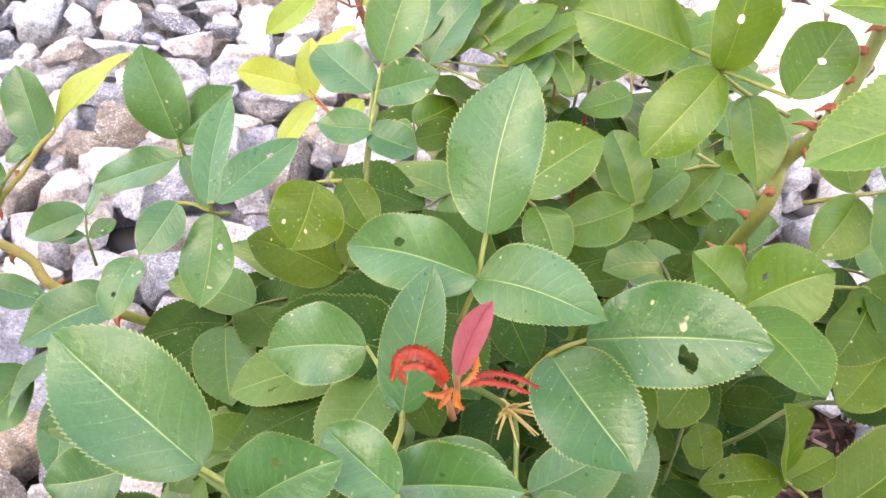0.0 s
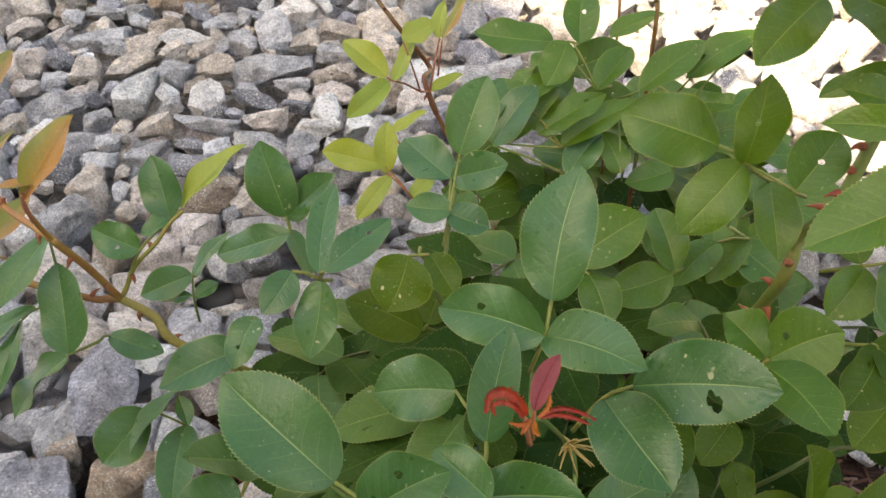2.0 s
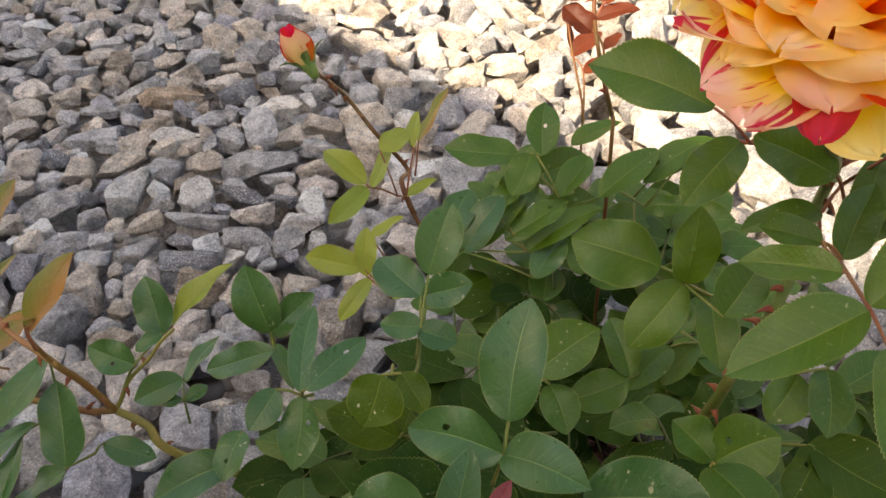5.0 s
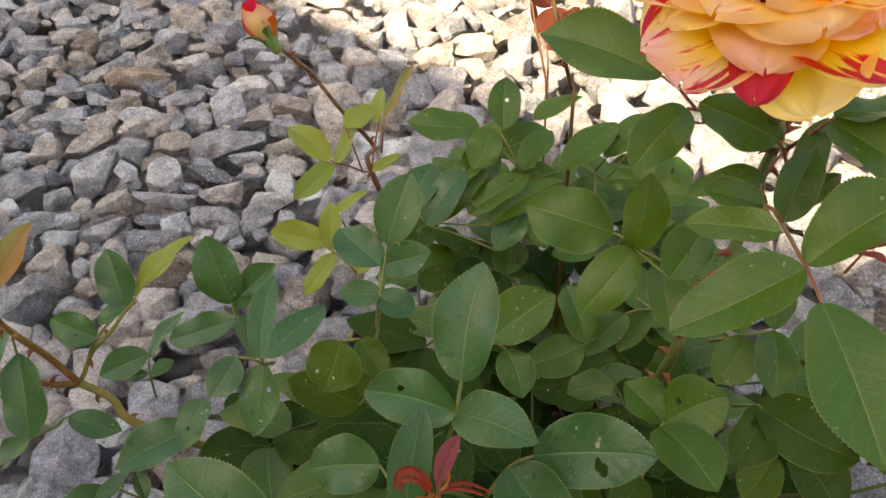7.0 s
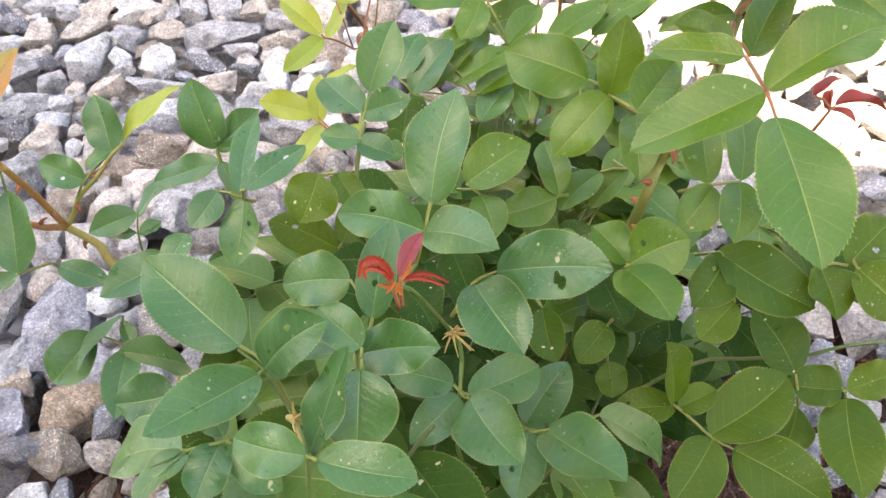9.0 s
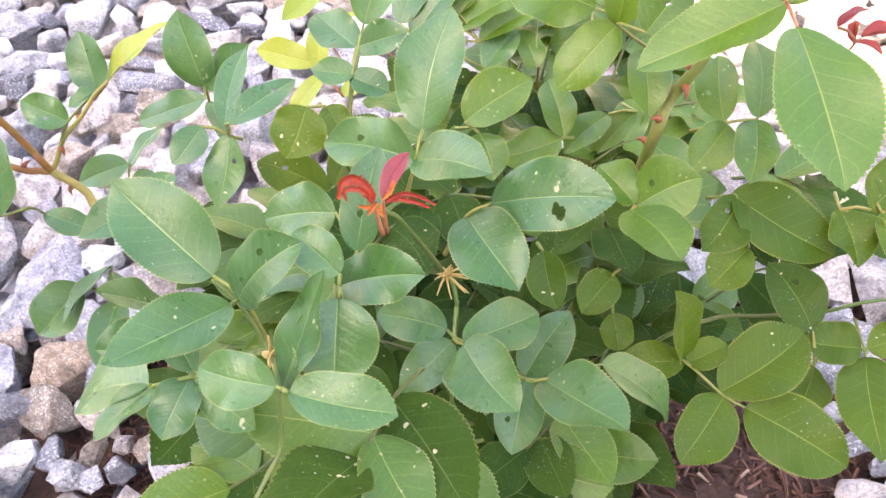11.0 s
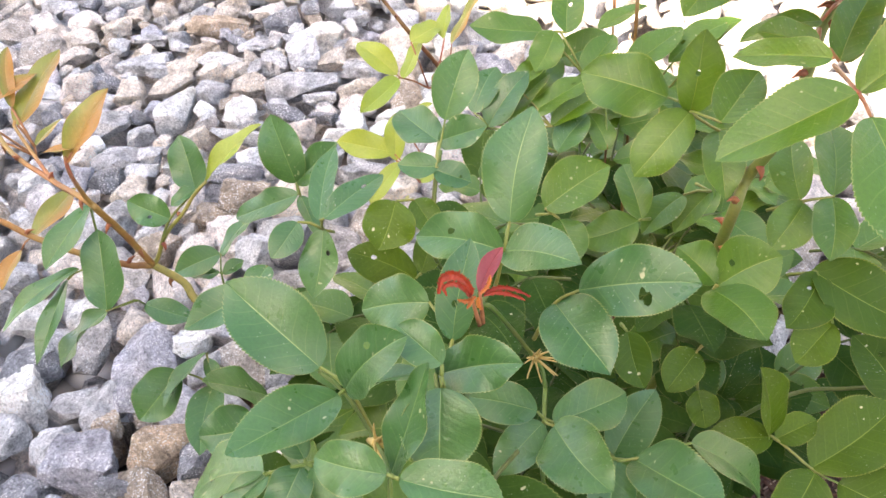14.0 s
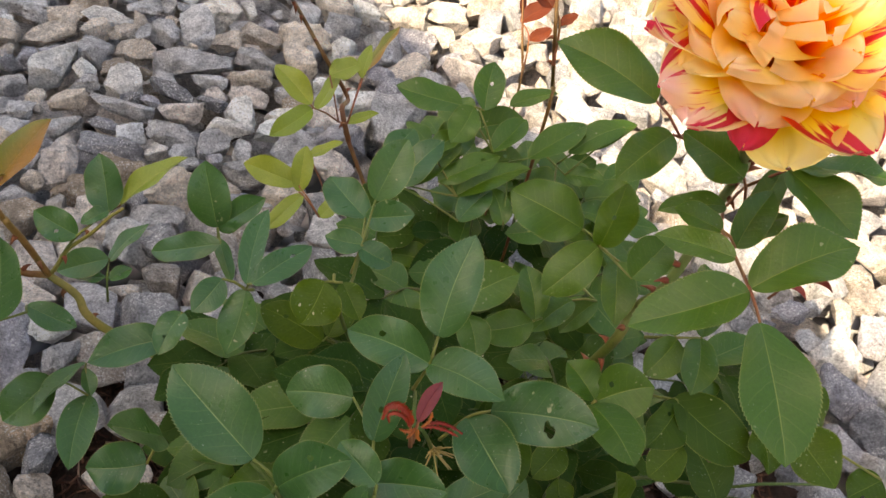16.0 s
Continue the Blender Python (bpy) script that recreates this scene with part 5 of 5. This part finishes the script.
def hero_stone(x, y, length, width, angle, tone):
    """One of the larger stones, with its own place, size and colour."""
    tall = 0.95 * min(length, width)
    r = 0.5 * math.sqrt(length * width)
    if length > 1.5 * width:
        for s in (-0.28, 0.28):
            take(x + s * length * math.cos(radians(angle)), y + s * length * math.sin(radians(angle)), width * 0.52)
    else:
        take(x, y, r * 0.95)
    lay_stone(x, y, length * 1.05, width * 1.05, tall, angle, tone, lift=0.004 - 0.12 * tall)


hero_stone(0.378, 0.466, 0.0347, 0.0213, 5, "violet")
hero_stone(0.387, 0.434, 0.0281, 0.0207, 10, "grey")
hero_stone(0.386, 0.500, 0.0249, 0.0183, 0, "light")
hero_stone(0.404, 0.477, 0.0273, 0.0179, 0, "grey")
hero_stone(0.371, 0.395, 0.0315, 0.0207, -10, "violet")
hero_stone(0.347, 0.384, 0.0249, 0.0180, 20, "dark")
hero_stone(0.365, 0.359, 0.0260, 0.0176, 0, "grey")
hero_stone(0.329, 0.291, 0.0201, 0.0185, 0, "dark")
hero_stone(0.348, 0.311, 0.0264, 0.0189, 0, "grey")
hero_stone(0.306, 0.222, 0.0297, 0.0273, 60, "grey")
hero_stone(0.288, 0.231, 0.0225, 0.0138, 0, "dark")
hero_stone(0.299, 0.194, 0.0251, 0.0165, 0, "violet")
hero_stone(0.281, 0.198, 0.0202, 0.0146, 0, "grey")
hero_stone(0.262, 0.194, 0.0179, 0.0132, 0, "dark")
hero_stone(0.325, 0.255, 0.0232, 0.0199, 0, "violet")
hero_stone(0.247, 0.207, 0.0182, 0.0134, 0, "dark")
hero_stone(-0.629, 1.035, 0.0398, 0.0293, 50, "grey")
hero_stone(-0.597, 1.053, 0.0402, 0.0271, 5, "light")
hero_stone(-0.572, 1.088, 0.0383, 0.0201, 0, "grey")
hero_stone(-0.523, 1.043, 0.0398, 0.0293, 30, "grey")
hero_stone(-0.550, 0.995, 0.0412, 0.0237, 20, "grey")
hero_stone(-0.594, 0.999, 0.0362, 0.0190, 0, "grey")
hero_stone(-0.479, 0.994, 0.0462, 0.0236, 25, "grey")
hero_stone(-0.483, 1.056, 0.0348, 0.0246, 20, "grey")
hero_stone(-0.412, 1.000, 0.0411, 0.0331, 0, "grey")
hero_stone(-0.445, 1.071, 0.0269, 0.0248, 0, "grey")
hero_stone(-0.395, 1.051, 0.0398, 0.0269, 10, "tan")
hero_stone(-0.370, 0.985, 0.0356, 0.0187, 40, "grey")
hero_stone(-0.332, 0.998, 0.0435, 0.0353, 10, "tan")
hero_stone(-0.362, 1.046, 0.0264, 0.0292, 0, "grey")
hero_stone(-0.297, 1.023, 0.0390, 0.0406, 50, "tan")
hero_stone(-0.591, 0.918, 0.0466, 0.0248, 15, "grey")
hero_stone(-0.587, 0.968, 0.0457, 0.0163, 5, "grey")
hero_stone(-0.513, 0.920, 0.0392, 0.0270, 10, "grey")
hero_stone(-0.536, 0.873, 0.0498, 0.0262, -5, "pink")
hero_stone(-0.475, 0.893, 0.0360, 0.0243, -20, "tan")
hero_stone(-0.439, 0.895, 0.0336, 0.0221, -10, "tan")
hero_stone(-0.413, 0.917, 0.0413, 0.0246, -35, "grey")
hero_stone(-0.413, 0.858, 0.0420, 0.0150, 10, "light")
hero_stone(-0.384, 0.940, 0.0395, 0.0204, 15, "tan")
hero_stone(-0.386, 0.882, 0.0332, 0.0218, 40, "grey")
hero_stone(-0.338, 0.936, 0.0467, 0.0339, 20, "grey")
hero_stone(-0.359, 0.848, 0.0739, 0.0306, 25, "brown")
hero_stone(-0.282, 0.954, 0.0397, 0.0342, 0, "grey")
hero_stone(-0.291, 0.913, 0.0434, 0.0200, 0, "tan")
hero_stone(-0.280, 0.854, 0.0508, 0.0332, 15, "dark")
hero_stone(-0.326, 0.809, 0.0358, 0.0144, -10, "dark")
hero_stone(-0.301, 0.796, 0.0399, 0.0163, 20, "grey")
hero_stone(-0.226, 0.809, 0.0557, 0.0410, 25, "pink")
hero_stone(-0.255, 0.803, 0.0267, 0.0184, 0, "dark")
hero_stone(-0.489, 0.858, 0.0328, 0.0258, 60, "tan")
hero_stone(-0.440, 0.822, 0.0455, 0.0146, -3, "grey")
hero_stone(-0.392, 0.801, 0.0402, 0.0164, -10, "grey")
hero_stone(-0.473, 0.813, 0.0226, 0.0250, 0, "grey")
hero_stone(-0.429, 0.767, 0.0589, 0.0241, 12, "grey")
hero_stone(-0.525, 0.789, 0.0535, 0.0225, 5, "pink")
hero_stone(-0.487, 0.758, 0.0239, 0.0220, 0, "dark")
hero_stone(-0.459, 0.730, 0.0297, 0.0293, 50, "dark")
hero_stone(-0.405, 0.753, 0.0280, 0.0178, 20, "grey")
hero_stone(-0.376, 0.757, 0.0388, 0.0199, 15, "tan")
hero_stone(-0.334, 0.768, 0.0543, 0.0240, 12, "light")
hero_stone(-0.308, 0.743, 0.0340, 0.0196, 45, "tan")
hero_stone(-0.269, 0.760, 0.0301, 0.0297, 0, "grey")
hero_stone(-0.289, 0.748, 0.0171, 0.0196, 0, "grey")
hero_stone(-0.490, 0.721, 0.0464, 0.0388, 0, "pink")
hero_stone(-0.425, 0.710, 0.0354, 0.0345, 20, "tan")
hero_stone(-0.382, 0.714, 0.0647, 0.0261, 20, "tan")
hero_stone(-0.330, 0.701, 0.0309, 0.0417, -10, "grey")
hero_stone(-0.290, 0.713, 0.0456, 0.0229, -10, "tan")
hero_stone(-0.229, 0.706, 0.0802, 0.0310, 12, "grey")
hero_stone(-0.202, 0.752, 0.0341, 0.0216, 0, "tan")
hero_stone(-0.165, 0.731, 0.0439, 0.0250, -5, "grey")
hero_stone(-0.169, 0.778, 0.0478, 0.0220, -10, "tan")
hero_stone(-0.120, 0.743, 0.0463, 0.0446, -20, "tan")
hero_stone(-0.084, 0.825, 0.0426, 0.0371, 0, "grey")
hero_stone(-0.128, 0.838, 0.0363, 0.0355, 0, "grey")
hero_stone(-0.143, 0.873, 0.0326, 0.0214, 0, "grey")
hero_stone(-0.360, 0.667, 0.0541, 0.0387, 20, "white")
hero_stone(-0.396, 0.657, 0.0219, 0.0201, 0, "dark")
hero_stone(-0.283, 0.657, 0.0356, 0.0430, -8, "light")
hero_stone(-0.237, 0.651, 0.0452, 0.0188, 0, "dark")
hero_stone(-0.203, 0.675, 0.0360, 0.0184, 5, "grey")
hero_stone(-0.194, 0.642, 0.0311, 0.0161, -10, "dark")
hero_stone(-0.161, 0.660, 0.0394, 0.0225, -8, "pink")
hero_stone(-0.166, 0.697, 0.0447, 0.0232, 0, "tan")
hero_stone(-0.318, 0.641, 0.0352, 0.0162, -8, "grey")
hero_stone(-0.275, 0.614, 0.0591, 0.0175, 5, "grey")
hero_stone(-0.327, 0.612, 0.0439, 0.0204, -5, "tan")
hero_stone(-0.355, 0.611, 0.0160, 0.0274, 0, "tan")
hero_stone(-0.435, 0.643, 0.0651, 0.0308, 10, "grey")
hero_stone(-0.384, 0.621, 0.0289, 0.0213, 0, "grey")
hero_stone(-0.220, 0.621, 0.0421, 0.0225, 0, "pink")
hero_stone(-0.168, 0.607, 0.0471, 0.0215, -5, "light")
hero_stone(-0.259, 0.576, 0.0276, 0.0278, 40, "white")
hero_stone(-0.281, 0.584, 0.0334, 0.0143, 0, "dark")
hero_stone(-0.219, 0.583, 0.0480, 0.0245, 0, "grey")
hero_stone(-0.475, 0.676, 0.0284, 0.0187, 0, "pink")
hero_stone(-0.465, 0.616, 0.0309, 0.0213, 0, "tan")
hero_stone(-0.432, 0.582, 0.0262, 0.0275, 0, "tan")
hero_stone(-0.396, 0.582, 0.0485, 0.0240, 20, "grey")
hero_stone(-0.362, 0.587, 0.0224, 0.0189, 0, "grey")
hero_stone(-0.323, 0.571, 0.0478, 0.0186, 0, "grey")
hero_stone(-0.179, 0.576, 0.0293, 0.0303, 0, "grey")
hero_stone(-0.149, 0.571, 0.0189, 0.0221, 0, "grey")
hero_stone(-0.204, 0.562, 0.0254, 0.0167, 30, "grey")
hero_stone(-0.457, 0.577, 0.0224, 0.0206, 0, "dark")
hero_stone(-0.168, 0.903, 0.0286, 0.0285, 50, "grey")
hero_stone(-0.211, 0.876, 0.0398, 0.0258, 20, "grey")
hero_stone(-0.187, 0.854, 0.0322, 0.0212, 0, "grey")
hero_stone(-0.231, 0.918, 0.0386, 0.0355, 0, "grey")
hero_stone(-0.127, 0.947, 0.0809, 0.0370, -10, "tan")
hero_stone(-0.145, 1.017, 0.0669, 0.0237, 0, "tan")
hero_stone(-0.079, 1.029, 0.0439, 0.0285, 10, "light")
hero_stone(-0.060, 0.865, 0.0346, 0.0263, 0, "white")
hero_stone(-0.053, 0.935, 0.0291, 0.0357, 0, "white")
hero_stone(-0.047, 0.683, 0.0380, 0.0257, 5, "light")
hero_stone(-0.196, 0.974, 0.0300, 0.0276, 0, "grey")
hero_stone(-0.084, 0.704, 0.0326, 0.0225, 0, "light")
hero_stone(-0.125, 0.636, 0.0347, 0.0213, 0, "light")
hero_stone(-0.079, 0.647, 0.0349, 0.0286, 0, "pink")
hero_stone(-0.299, 0.763, 0.0176, 0.0324, 3, "tan")
hero_stone(-0.266, 0.552, 0.0579, 0.0236, 8, "dark")
hero_stone(0.002, 0.687, 0.0421, 0.0413, 3, "grey")
hero_stone(-0.099, 0.864, 0.0438, 0.0476, 3, "tan")
hero_stone(-0.369, 0.479, 0.0542, 0.0380, 18, "grey")
hero_stone(-0.138, 0.546, 0.0493, 0.0267, 3, "grey")
hero_stone(-0.369, 0.291, 0.0511, 0.0421, -12, "light")
hero_stone(-0.295, 0.233, 0.0529, 0.0449, -17, "violet")
hero_stone(-0.278, 0.311, 0.0474, 0.0725, 17, "violet")
hero_stone(-0.241, 0.242, 0.0435, 0.0436, -12, "brown")
hero_stone(-0.371, 0.314, 0.0440, 0.0381, 7, "dark")
hero_stone(-0.258, 0.211, 0.0402, 0.0266, 7, "dark")
hero_stone(-0.326, 0.210, 0.0406, 0.0224, 7, "dark")
hero_stone(-0.362, 0.253, 0.0293, 0.0308, 7, "grey")
hero_stone(-0.325, 0.244, 0.0288, 0.0303, 7, "grey")
hero_stone(-0.298, 0.277, 0.0358, 0.0290, 27, "grey")
hero_stone(-0.217, 0.231, 0.0223, 0.0406, 7, "dark")
hero_stone(-0.393, 0.369, 0.0401, 0.0324, 7, "light")
hero_stone(-0.426, 0.418, 0.0447, 0.0342, 7, "grey")
hero_stone(-0.345, 0.373, 0.0312, 0.0324, 7, "light")
hero_stone(-0.232, 0.314, 0.0247, 0.0274, 7, "grey")
hero_stone(-0.248, 0.339, 0.0297, 0.0231, 7, "light")
hero_stone(-0.218, 0.442, 0.0399, 0.0426, 2, "grey")
hero_stone(-0.191, 0.440, 0.0373, 0.0339, 7, "dark")
hero_stone(0.409, 0.418, 0.0405, 0.0382, -37, "light")
hero_stone(0.418, 0.340, 0.0329, 0.0630, -7, "dark")
hero_stone(0.401, 0.374, 0.0534, 0.0354, -7, "violet")
hero_stone(0.455, 0.449, 0.0261, 0.0446, -7, "violet")
hero_stone(-0.243, 0.207, 0.0309, 0.0318, 3, "umber")
hero_stone(-0.217, 0.163, 0.0206, 0.0192, 3, "grey")
hero_stone(-0.255, 0.174, 0.0279, 0.0252, 18, "light")
hero_stone(-0.202, 0.158, 0.0164, 0.0167, 33, "grey")
hero_stone(-0.206, 0.179, 0.0140, 0.0204, 3, "umber")
hero_stone(-0.289, 0.264, 0.0226, 0.0182, 3, "umber")
hero_stone(-0.186, 0.168, 0.0172, 0.0181, 3, "dark")
hero_stone(-0.174, 0.182, 0.0158, 0.0163, 23, "umber")


def scatter(x0, x1, y0, y1, sizes, tries, rng, skip=None):
    found = []
    for r in sizes:
        for _ in range(tries):
            x, y = rng.uniform(x0, x1), rng.uniform(y0, y1)
            size = r * rng.uniform(0.85, 1.2)
            if (skip is None or not skip(x, y)) and room(x, y, size):
                take(x, y, size)
                found.append((x, y, size))
    return found


def on_soil(x, y):
    return ((x - 0.06) / 0.195) ** 2 + ((y - 0.20) / 0.165) ** 2 < 1 + 0.3 * noise.noise((14 * x, 14 * y, 0))


def joined_stones(name, spots, rng, lift, squash=0.78):
    """Many stones in one mesh."""
    shapes = []
    for me in SMALL_ROCKS:
        co = np.empty(len(me.vertices) * 3)
        me.vertices.foreach_get("co", co)
        shapes.append((co.reshape(-1, 3), np.array([p.vertices[:] for p in me.polygons])))
    verts, faces, at = [], [], 0
    for x, y, r in spots:
        co, tri = shapes[rng.randrange(len(shapes))]
        long, wide = r * rng.uniform(2.0, 2.7), r * rng.uniform(1.6, 2.05)
        m = np.array(pose(x, y, lift + rng.uniform(-0.006, 0.004), rng.uniform(-22, 22), rng.uniform(-22, 22), rng.uniform(0, 360)) @ Matrix.Diagonal((long, wide, wide * squash * rng.uniform(0.8, 1.25), 1)))
        verts.append(co @ m[:3, :3].T + m[:3, 3])
        faces.append(tri + at)
        at += len(co)
    me = bpy.data.meshes.new(name)
    me.from_pydata(np.concatenate(verts).tolist(), [], np.concatenate(faces).tolist())
    me.materials.append(GRAVEL)
    return tagged(new(name, me), kind="stuff")


def spread_gravel():
    rng = random.Random(77)
    spots = scatter(-1.15, 1.25, -0.45, 1.75, (0.020, 0.017, 0.0145, 0.012, 0.0095, 0.0075), 6500, rng, on_soil)
    near = sorted(spots, key=lambda q: (q[0] + 0.25) ** 2 + (q[1] - 0.75) ** 2)
    own = max(0, 298 - sum(1 for o in gravel_bed.children))
    names = ("dark", "violet", "grey", "grey", "umber", "tan", "tan", "pink", "light")
    for x, y, r in near[:own]:
        tone = stone_rng.choice(names)
        lay_stone(x, y, r * stone_rng.uniform(2.1, 2.8), r * stone_rng.uniform(1.6, 2.05), r * stone_rng.uniform(1.3, 1.9), stone_rng.uniform(0, 360), tone, stone_rng.uniform(-0.006, 0.003))
    rest = joined_stones("loose_stones", near[own:], rng, -0.002)
    under(rest, gravel_bed)
    taken.clear()
    low = scatter(-1.15, 1.25, -0.45, 1.75, (0.024, 0.018, 0.013), 3600, rng, on_soil)
    under(joined_stones("lower_stones", low, rng, -0.044), gravel_bed)


spread_gravel()
